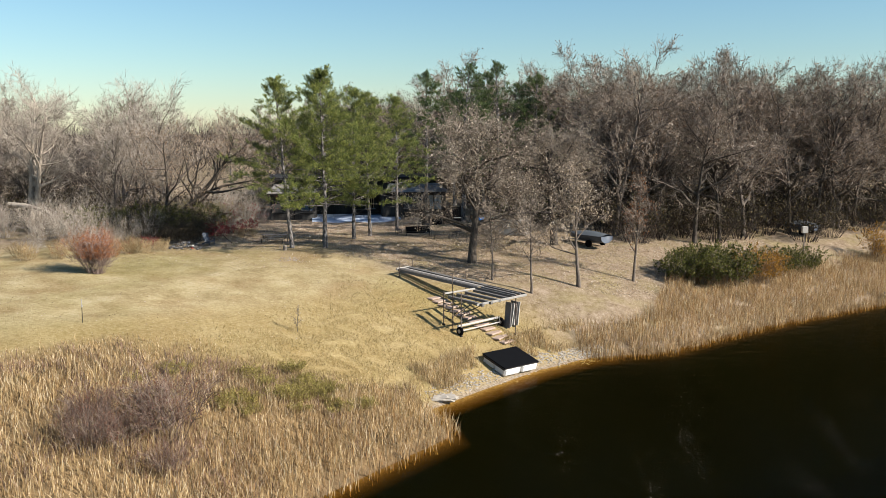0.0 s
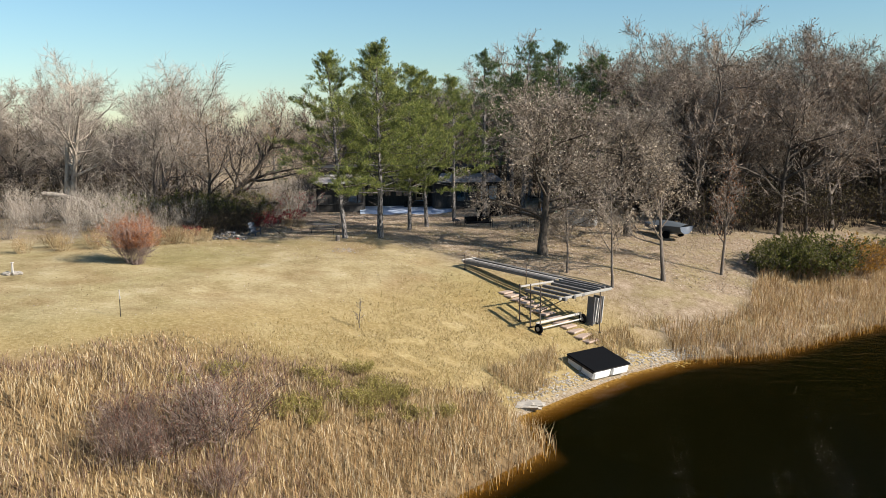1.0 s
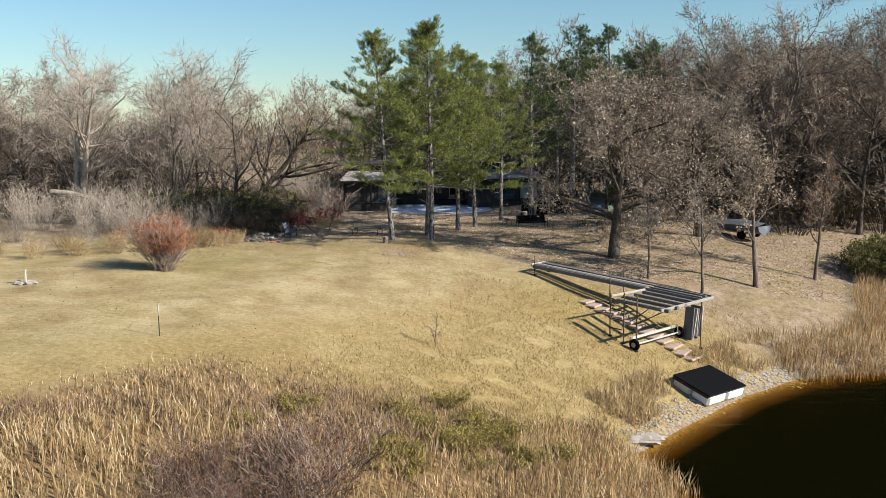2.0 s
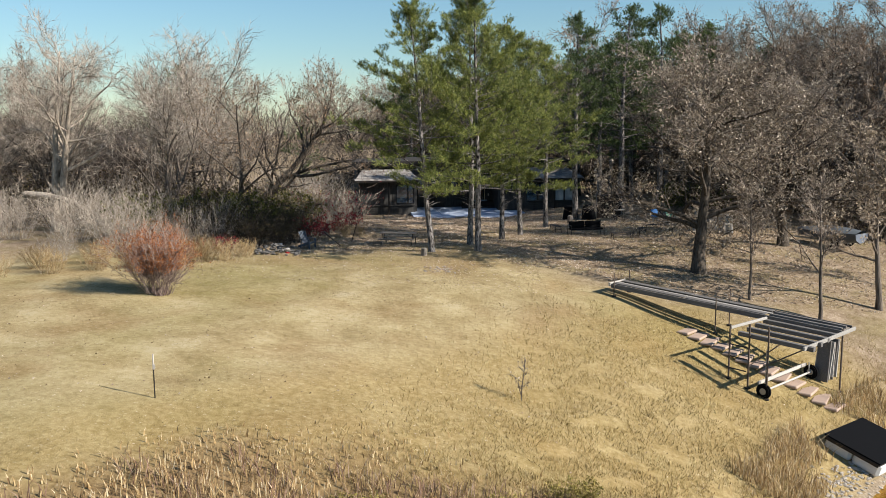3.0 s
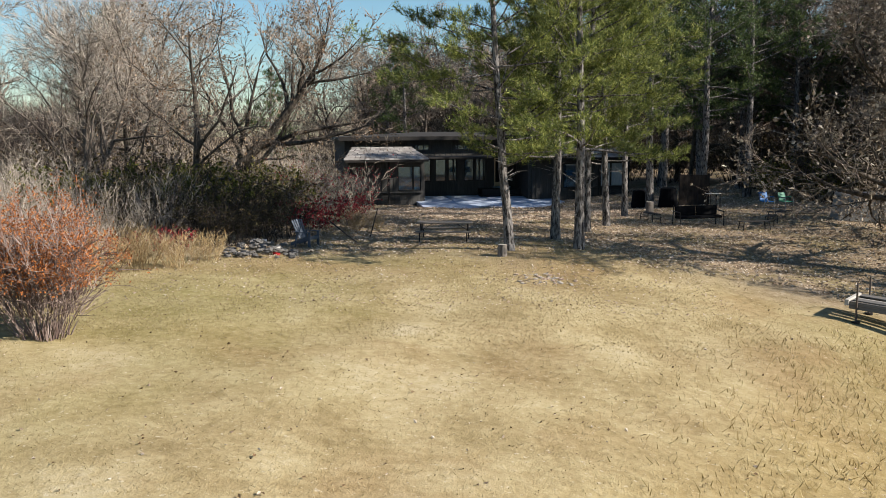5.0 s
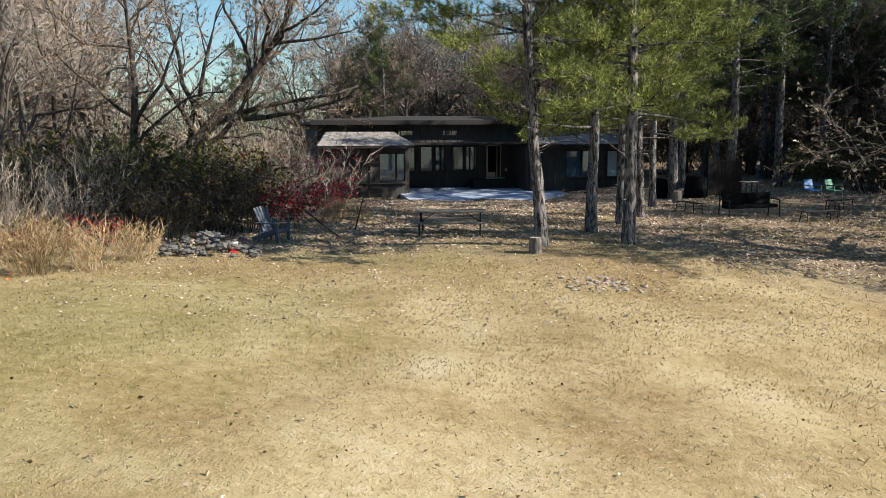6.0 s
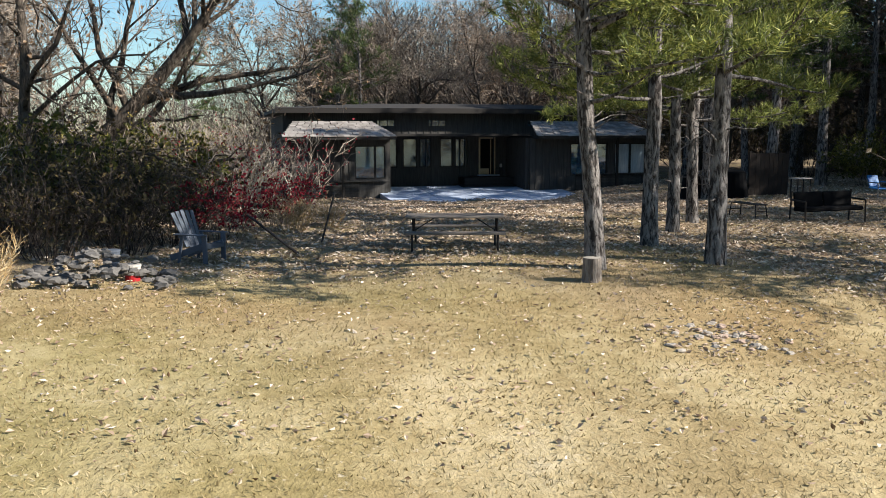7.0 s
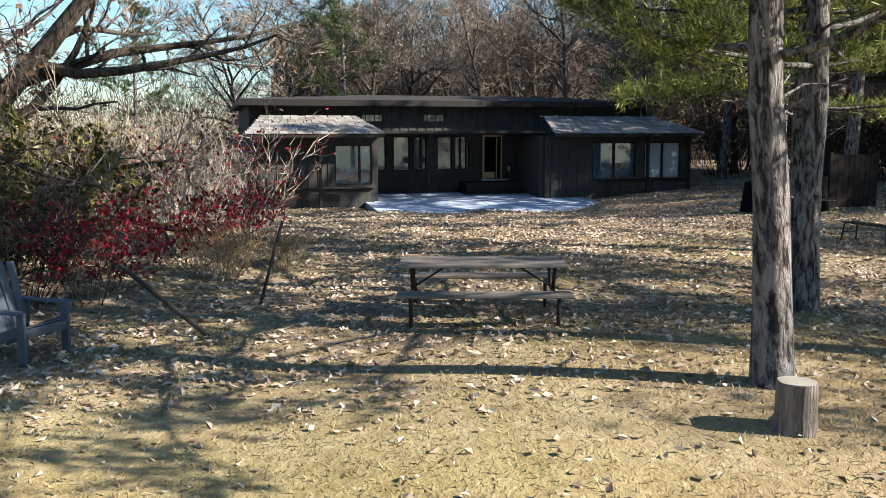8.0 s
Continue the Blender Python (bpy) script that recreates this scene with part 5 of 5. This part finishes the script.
_lb = low_bench(pose(-0.1, 73.0, ground_z(-0.1, 73.0), 0, 0, 10), 1.4)
for x, y, t in ((1.3, 74.6, 60), (-3.9, 75.4, 100), (2.4, 76.2, 30)):
    copy_thing(_lb, pose(x, y, ground_z(x, y), 0, 0, t))

_p = empty("privacy_panel", pose(0.9, 83.8, ground_z(0.9, 83.8), 0, 0, 6), "dark brown board screen among the trees", "screen")
for i in range(8):
    part("board", boxes(((0.185, 0.03, 1.65), (-0.68 + 0.195 * i, 0, 0.84)), bevel=0.004), M_BROWN, _p)
for s in (-1, 1):
    part("post", boxes(((0.1, 0.1, 1.75), (s * 0.82, 0.03, 0.86)), bevel=0.008), M_BROWN, _p)


def covered_grill(x, y, turn, r, tall):
    g = empty("covered_grill", pose(x, y, ground_z(x, y), 0, 0, turn), "barbecue under a black cover", "grill", "covered grills")
    bm = bmesh.new()
    bmesh.ops.create_cone(bm, cap_ends=True, segments=18, radius1=r * 1.1, radius2=r * 0.85, depth=tall, matrix=pose(0, 0, tall / 2))
    bmesh.ops.create_uvsphere(bm, u_segments=18, v_segments=8, radius=r * 0.86, matrix=pose(0, 0, tall) @ Matrix.Diagonal((1, 1, 0.35, 1)))
    part("cover", bm, M_BLACK, g)


covered_grill(-0.6, 83.6, 0, 0.5, 0.95)
covered_grill(-1.9, 84.6, 20, 0.45, 0.9)
_s = empty("side_table", pose(1.4, 82.2, ground_z(1.4, 82.2), 0, 0, 10), "white slatted side table beside the screen", "table")
part("tabletop", boxes(((0.7, 0.5, 0.04), (0, 0, 0.75)), bevel=0.01), M_WHITE, _s)
for a in (-0.28, 0.28):
    for b in (-0.2, 0.2):
        part("leg", boxes(((0.04, 0.04, 0.73), (a, b, 0.365)), bevel=0.004), M_DARKSTEEL, _s)


# ---- stumps, posts, stones ----
def stump(x, y, r, tall, label):
    s = empty("stump", pose(x, y, ground_z(x, y)), label, "stump")
    rng = np.random.default_rng(int(abs(x) * 10))
    verts, faces = [], []
    k = 22
    rad = [r * (1 + rng.normal(0, 0.035)) for _ in range(k)]
    for z, f in ((-0.06, 1.12), (0.08, 1.03), (tall * 0.5, 1.0), (tall - 0.01, 0.98), (tall, 0.95)):
        for i in range(k):
            a = 2 * math.pi * i / k
            verts.append((math.cos(a) * rad[i] * f, math.sin(a) * rad[i] * f, z))
    for j in range(4):
        for i in range(k):
            q = (i + 1) % k
            faces.append((j * k + i, j * k + q, (j + 1) * k + q, (j + 1) * k + i))
    mesh_of("bark", verts, faces, M_STUMP, s)
    mesh_of("cut_face", [(math.cos(2 * math.pi * i / k) * rad[i] * 0.95, math.sin(2 * math.pi * i / k) * rad[i] * 0.95, tall - 0.002 * (i % 2)) for i in range(k)], [tuple(range(k))], M_CUT, s)


stump(-11.85, 64.05, 0.148, 0.37, "short cut log standing on end beside a pine")
stump(-2.2, 81.5, 0.2, 0.55, "weathered tree stump among the pines")


def stick(name, a, b, r, mat, label, category="post"):
    o = part(name, rods((a, b, r, r * 0.9)), mat, None)
    return tagged(o, label, category)


_z = ground_z(-16.2, 69.3)
stick("leaning_pole", (-16.25, 69.3, _z - 0.05), (-15.95, 69.6, _z + 1.05), 0.022, M_DARKSTEEL, "thin dark pole leaning out of the ground", "pole")
_z = ground_z(-16.6, 67.6)
stick("fallen_pole", (-16.62, 67.5, _z + 0.02), (-17.6, 67.9, _z + 0.75), 0.03, M_DARKSTEEL, "dark pole propped against the crimson bush", "pole")

_sp = empty("stone_pile", Matrix(), "heap of grey field stones at the edge of the lawn", "stones")
_rr = np.random.default_rng(5)
for i in range(95):
    x, y = -19.6 + 0.75 * np.clip(_rr.normal(), -1.5, 1.5), 64.9 + 0.5 * np.clip(_rr.normal(), -1.4, 1.4)
    s = _rr.uniform(0.035, 0.11)
    part("stone", lump(bmesh.new(), (x, y, ground_z(x, y) + s * 0.3 + max(0, 0.5 - 0.35 * abs(x + 19.6)) * _rr.uniform()), (s * 1.3, s, s * 0.75), 100 + i, 2), M_STONE, _sp)
for _x, _y, _r, _h, _m, _t in ((-19.75, 66.3, 0.15, 0.34, M_RESIN, "blue-grey plastic bucket standing behind the stones"), (-19.1, 65.1, 0.13, 0.26, M_WHITE, "white pail with a red foot among the stones")):
    _pl = empty("bucket", pose(_x, _y, ground_z(_x, _y)), _t, "bucket")
    part("body", rods(((0, 0, 0.0), (0, 0, _h), _r * 0.85, _r), sides=20), _m, _pl)
    part("rim", rods(((0, 0, _h - 0.03), (0, 0, _h + 0.004), _r * 1.06), sides=20), _m, _pl)
    if _m is M_WHITE:
        part("band", rods(((0, 0, -0.02), (0, 0, 0.1), _r * 0.93), sides=20), M_REDPAINT, _pl, "red painted foot")
_sp = empty("stone_patch", Matrix(), "flat scattered stones and bare earth in the lawn", "stones")
for i in range(46):
    x, y = -10.9 + _rr.normal(0, 0.5), 61.3 + _rr.normal(0, 0.3)
    s = _rr.uniform(0.02, 0.065)
    part("stone", lump(bmesh.new(), (x, y, ground_z(x, y) + 0.01), (s * 1.3, s, s * 0.6), 300 + i, 2), M_GRAVEL if i % 3 else M_FLAG, _sp)
_sp = empty("shore_stones", Matrix(), "pale gravel and stones along the shore", "stones", kind="stuff")
_bm = bmesh.new()
for i in range(1000):
    k = _rr.uniform(0, 1) ** 0.55
    x = np.interp(k, [0, 0.2, 0.45, 0.7, 1], [-0.9, 0.5, 2.9, 6.2, 10.4])
    y = np.interp(k, [0, 0.2, 0.45, 0.7, 1], [42.4, 44.3, 47.0, 50.4, 53.1])
    q = _rr.normal(0.28, 0.3)
    x, y = x - 0.72 * q, y + 0.7 * q
    s = _rr.uniform(0.025, 0.085)
    lump(_bm, (x, y, ground_z(x, y) + s * 0.1), (s * 1.2, s, s * 0.6), 900 + i)
part("stones", _bm, M_GRAVEL, _sp)
_b = tagged(part("boulder", lump(bmesh.new(), (-0.1, 43.4, 0.22), (0.9, 0.45, 0.16), 31, 3), M_GRAVEL, None), "flat pale grey boulder on the shore", "boulder")


# ---- lawn stake and sapling ----
_k = empty("marker_stake", pose(-18.08, 42.35, ground_z(-18.08, 42.35)), "thin steel stake with a white top standing in the lawn", "stake")
part("rod", rods(((0, 0, -0.1), (0, 0, 0.78), 0.018)), M_DARKSTEEL, _k)
part("cap", rods(((0, 0, 0.78), (0, 0, 1.2), 0.022)), M_WHITE, _k, "white painted top")
part("tag", boxes(((0.07, 0.012, 0.12), (0.02, -0.024, 0.86)), bevel=0.003), M_WHITE, _k)
SAP = bare_tree("sapling", 61, 1.9, 0.010, M_GREYBARK, M_TWIG, "thin bare sapling with a few leaves on the slope", 8, 0.25, 0.24, (3, 2, 2), 0.12, 0.05, leaf=M_OAKLEAF, leaves=0.35, leaf_size=0.06, twig_r=0.003)
plant(SAP, -8.05, 46.7, 0, 1.0, True)


# ---- dock parts on the bank ----
DOCK_A = Vector((-2.74, 59.6, 4.42))
_d = Vector((0.745, -0.667, -0.062)).normalized()
_sd = Vector((0.667, 0.745, 0.0))
_nd = _d.cross(_sd).normalized()
DOCK_M = Matrix((_d, _sd, _nd)).transposed().to_4x4()
DOCK_M.translation = DOCK_A


def dock_leg(k, u, v, over, r=0.026, name="pipe_leg"):
    """A pipe from the ground up past the deck."""
    w = DOCK_M @ Vector((u, v, 0))
    q = DOCK_M.inverted().to_3x3() @ Vector((0, 0, 1))
    low = ground_z(w.x, w.y) - w.z - 0.1
    p = part(name, rods((Vector((u, v, 0)) + q * low, Vector((u, v, 0)) + q * over, r)), M_RUST, k)
    part("foot", rods((Vector((u, v, 0)) + q * (low + 0.1), Vector((u, v, 0)) + q * (low + 0.15), 0.11), sides=12), M_DARKSTEEL, p)


def dock_section():
    """A long plank dock stored level on pipe legs on the slope."""
    k = empty("dock_section", DOCK_M, "long weathered plank dock stored on pipe legs on the bank", "dock")
    for v in (-0.57, 0.57):
        part("rail", boxes(((10.1, 0.06, 0.2), (5.05, v, 0)), bevel=0.008), M_GREYWOOD, k)
    for v in (-0.37, 0.37):
        for i in range(2):
            part("plank", boxes(((3.5, 0.34, 0.035), (1.8 + 3.55 * i, v, 0.12 - 0.01 * i)), bevel=0.006), M_GREYWOOD, k)
    part("walkway", boxes(((7.2, 0.2, 0.03), (3.6, 0, 0.08)), bevel=0.006), M_WEATHERED, k, "worn pale middle strip")
    for u in np.arange(7.5, 10.0, 0.62):
        part("cross_beam", boxes(((0.09, 1.08, 0.09), (u, 0, -0.02)), bevel=0.008), M_OLDWOOD, k)
    for v in (-0.25, 0.22):
        part("beam", boxes(((2.8, 0.13, 0.1), (8.6, v, 0.08)), bevel=0.008), M_GREYWOOD, k)
    for u in (0.2, 5.1):
        for v in (-0.66, 0.66):
            dock_leg(k, u, v, 0.62)
    part("end_bar", boxes(((0.1, 1.3, 0.16), (-0.06, 0, 0.06)), bevel=0.008), M_WHITE, k)


dock_section()


def open_dock():
    """A wider frame without planks beside the dock, with pale end bars and a ladder of legs."""
    k = empty("open_dock", DOCK_M, "open dock frame of dark beams with pale end bars", "dock")
    for i in range(4):
        part("beam", boxes(((2.75, 0.2, 0.16), (8.72 + 0.05 * i, -1.15 - 0.86 * i, 0.0)), bevel=0.012), M_GREYWOOD, k)
    part("end_bar", boxes(((0.08, 4.6, 0.14), (10.1, -1.75, 0.02), (0, 0, -3)), bevel=0.012), M_WEATHERED, k)
    part("cross_bar", boxes(((0.08, 2.6, 0.1), (7.3, -2.45, 0.14), (0, 0, -6)), bevel=0.012), M_WEATHERED, k)
    for u, v, o in ((7.2, -3.85, 0.3), (7.95, -3.85, 0.45), (8.7, -3.95, 0.5), (10.05, -0.3, 0.1)):
        dock_leg(k, u, v, o, 0.035)
    for w in (-0.45, -0.9, -1.35):
        part("rung", rods(((7.2, -3.85, w), (7.95, -3.85, w), 0.024)), M_DARKSTEEL, k)
    part("brace", rods(((7.95, -3.85, -1.2), (8.9, -2.6, -0.1), 0.024)), M_RUST, k)
    part("brace", rods(((8.7, -3.95, -0.9), (9.9, -3.4, -0.08), 0.024)), M_RUST, k)


open_dock()

_wp = empty("white_panels", pose(4.35, 53.5, ground_z(4.35, 53.5), 0, 0, 44), "pale boards leaning on end under the dock frame", "boards")
for i in range(5):
    part("panel", boxes(((0.06, 0.5 + 0.1 * (i % 2), 1.62 - 0.12 * (i % 3)), (-0.36 + 0.19 * i, 0.05 * (i % 2), 0.8), (3 * (i % 2), 6 + 3 * (i % 3), 8 * (i % 3))), bevel=0.01), M_WHITE if i % 3 else M_GREYWOOD, _wp)


def axle_cart():
    a, b = Vector((1.03, 50.95, 0)), Vector((3.66, 53.3, 0))
    m = pose(a.x, a.y, 0, 0, 0, math.degrees(math.atan2(b.y - a.y, b.x - a.x)))
    ln = (b - a).length
    za, zb = ground_z(a.x, a.y) + 0.27, ground_z(b.x, b.y) + 0.27
    tilt = -math.degrees(math.atan2(zb - za, ln))
    k = empty("wheel_axle", m, "dock axle with two black wheels and white bars", "cart")
    part("axle", rods(((0, 0, za), (ln, 0, zb), 0.04)), M_WHITE, k)
    part("bar", boxes(((ln, 0.08, 0.12), (ln / 2, 0.22, (za + zb) / 2 + 0.26), (0, tilt, 0)), bevel=0.01), M_WHITE, k)
    for u, z in ((0, za), (ln, zb)):
        bm = bmesh.new()
        bmesh.ops.create_cone(bm, cap_ends=True, segments=24, radius1=0.28, radius2=0.28, depth=0.15, matrix=pose(u, 0, z, 0, 90, 0))
        bmesh.ops.bevel(bm, geom=[e for e in bm.edges if len(e.link_faces) == 2 and any(len(f.verts) > 4 for f in e.link_faces)], offset=0.04, segments=2, affect="EDGES")
        w = part("wheel", bm, M_BLACK, k)
        part("hub", rods(((u - 0.085, 0, z), (u + 0.085, 0, z), 0.12), sides=16), M_STEEL, w)
        o = 0.14 if u == 0 else -0.14
        part("upright", rods(((u + o, 0.02, z - 0.05), (u + o, 0.02, z + (1.5 if u == 0 else 0.4)), 0.025)), M_STEEL, k)


axle_cart()

_st = empty("stone_steps", Matrix(), "pinkish flagstone steps leading down to the water", "steps", kind="structure")
for i in range(13):
    x, y = -0.55 + 0.37 * i, 55.6 - 0.335 * i
    part("flagstone", boxes(((1.0 + 0.14 * (i % 3), 0.52, 0.11), (x, y, ground_z(x, y) + 0.03), (2 * (i % 2), 0, 48 + 6 * (i % 3))), bevel=0.03), M_FLAG, _st)


def raft():
    fl, fr, bl = Vector((3.5, 47.15, 0.72)), Vector((5.6, 48.95, 0.67)), Vector((2.45, 48.75, 1.24))
    x = (fr - fl).normalized()
    n = x.cross(bl - fl).normalized()
    y = n.cross(x)
    m = Matrix((x, y, n)).transposed().to_4x4()
    m.translation = fl
    w, d = (fr - fl).length, (bl - fl).dot(y)
    k = empty("swim_raft", m, "black-topped swim raft with white floats pulled onto the bank", "raft")
    part("deck", boxes(((w, d, 0.05), (w / 2, d / 2, 0.0)), bevel=0.01), M_BLACK, k, "black carpeted deck")
    for i in range(4):
        part("float", boxes(((w / 2 - 0.1, d / 2 - 0.06, 0.5), (w * (0.25 + 0.5 * (i % 2)), d * (0.25 + 0.5 * (i // 2)) - 0.05, -0.28)), bevel=0.09), M_FLOAT, k, "white plastic float")
    part("skirt", boxes(((w, 0.04, 0.05), (w / 2, 0.02, -0.05)), ((0.05, d - 0.1, 0.12), (0.02, d / 2, -0.09)), ((0.05, d - 0.1, 0.12), (w - 0.02, d / 2, -0.09)), bevel=0.008), M_DARKSTEEL, k)


raft()


# ---- boats and far things ----
def covered_boat(x, y, turn, size, label):
    k = empty("covered_boat", pose(x, y, ground_z(x, y), 0, 0, turn), label, "boat", "boats on the bank")
    verts, faces = [], []
    n = 9
    for i in range(n):
        t = i / (n - 1)
        w = size * 0.2 * math.sin(math.pi * min(0.5, 0.18 + 0.75 * (1 - t)))
        w = max(w * (1 if t < 0.6 else 1 - ((t - 0.6) / 0.4) ** 2 * 0.96), 0.03)
        u = (t - 0.5) * size
        for v, z in ((-w, 0.95), (-w * 0.85, 0.6), (-w * 0.3, 0.38 + 0.25 * t ** 3), (w * 0.3, 0.38 + 0.25 * t ** 3), (w * 0.85, 0.6), (w, 0.95)):
            verts.append((u, v, z))
    for i in range(n - 1):
        for j in range(5):
            faces.append((i * 6 + j, i * 6 + j + 1, i * 6 + j + 7, i * 6 + j + 6))
    faces += [tuple(range(6)), tuple(range((n - 1) * 6, n * 6))]
    mesh_of("hull", verts, faces, M_RESIN, k, True)
    cov, cf = [], []
    for i in range(n):
        for j in range(5):
            e = -1 + 0.5 * j
            q = Vector(verts[i * 6 + 5])
            cov.append((q.x, q.y * e * 1.02, 0.97 + 0.32 * (1 - abs(e)) * math.sin(math.pi * (0.15 + 0.8 * i / (n - 1)))))
    for i in range(n - 1):
        for j in range(4):
            cf.append((i * 5 + j, i * 5 + j + 1, i * 5 + j + 6, i * 5 + j + 5))
    mesh_of("cover", cov, cf, M_TARP, k, True)
    tr = part("trailer", rods(((-size * 0.4, -0.5, 0.36), (size * 0.55, 0, 0.42), 0.04), ((-size * 0.4, 0.5, 0.36), (size * 0.55, 0, 0.42), 0.04), ((-size * 0.2, -0.85, 0.33), (-size * 0.2, 0.85, 0.33), 0.04)), M_STEEL, k)
    for s in (-1, 1):
        part("tyre", rods(((-size * 0.2, s * 0.82, 0.3), (-size * 0.2, s * 1.0, 0.3), 0.3), sides=18), M_BLACK, tr)


covered_boat(12.4, 72.9, 130, 4.0, "covered grey boat on a trailer under the oaks")
covered_boat(35.0, 84.0, 130, 3.4, "small covered boat among the shore trees")
_tp = empty("camper_shell", pose(6.3, 76.2, ground_z(6.3, 76.2), 0, 0, -14), "faded grey camper shell set down at the edge of the wood", "camper shell")
_bm = boxes(((2.5, 1.7, 1.3), (0, 0, 0.65)), bevel=0.05)
for v in _bm.verts:
    if v.co.z > 0.8:
        v.co.x *= 0.88
        v.co.y *= 0.9
part("shell", _bm, M_TOPPER, _tp)
part("window", boxes(((0.62, 0.03, 0.42), (-0.55, -0.82, 0.82), (-6, 0, 0)), bevel=0.01), M_GLASS, _tp)
_dr = part("door", boxes(((0.08, 0.05, 1.12), (0.72, -0.86, 0.62), (-5, 0, 0)), ((0.08, 0.05, 1.12), (1.14, -0.86, 0.62), (-5, 0, 0)), ((0.36, 0.05, 0.08), (0.93, -0.83, 1.14), (-5, 0, 0)), ((0.36, 0.05, 0.08), (0.93, -0.88, 0.6), (-5, 0, 0)), bevel=0.008), M_WHITE, _tp, "pale framed door")
part("pane", boxes(((0.34, 0.02, 0.44), (0.93, -0.855, 0.87), (-5, 0, 0))), M_GLASS, _dr)
_sg = empty("sign_post", pose(32.6, 77.2, ground_z(32.6, 77.2)), "white box on a post near the far shore", "sign")
part("post", boxes(((0.08, 0.08, 2.0), (0, 0, 1.0)), bevel=0.005), M_OLDWOOD, _sg)
part("panel", boxes(((0.5, 0.3, 0.6), (0, 0, 2.2)), bevel=0.02), M_WHITE, _sg)
_pr = empty("small_pier", pose(37.5, 70.8, 0, 0, 0, -30), "short pale wooden pier at the far reeds", "pier")
for i in range(9):
    part("plank", boxes(((1.1, 0.28, 0.04), (0, -1.3 + 0.3 * i, 0.62)), bevel=0.006), M_NEWWOOD, _pr)
for a in (-0.5, 0.5):
    for b in (-1.2, 1.0):
        part("pier_post", rods(((a, b, -0.9), (a, b, 0.85), 0.05)), M_OLDWOOD, _pr)
_fb = empty("fallen_log", pose(-36.8, 77.8, ground_z(-36.8, 77.8)), "pale fallen trunk lying among the brush", "log")
_v, _fc = [], []
tube(_v, _fc, [Vector((-2.6, 0.2, 2.6)), Vector((-1.0, 0, 2.5)), Vector((0.8, -0.2, 2.1)), Vector((2.4, -0.3, 0.9)), Vector((3.2, -0.3, 0.05))], [0.22, 0.2, 0.17, 0.12, 0.07], 9)
mesh_of("log", _v, _fc, M_PALEBARK, _fb, True)


# ---- small white marker at the far side of the lawn ----
_wm = empty("garden_marker", pose(-27.0, 49.9, ground_z(-27.0, 49.9)), "small white post among pale stones on the lawn", "garden marker")
part("post", boxes(((0.09, 0.09, 0.62), (0, 0, 0.3)), bevel=0.012), M_WHITE, _wm)
part("cap", boxes(((0.16, 0.16, 0.05), (0, 0, 0.635)), bevel=0.015), M_WHITE, _wm)
for i in range(7):
    a = i * 0.9
    part("stone", lump(bmesh.new(), (0.4 * math.cos(a), 0.3 * math.sin(a), 0.05), (0.17, 0.13, 0.1), 700 + i, 2), M_GRAVEL, _wm)
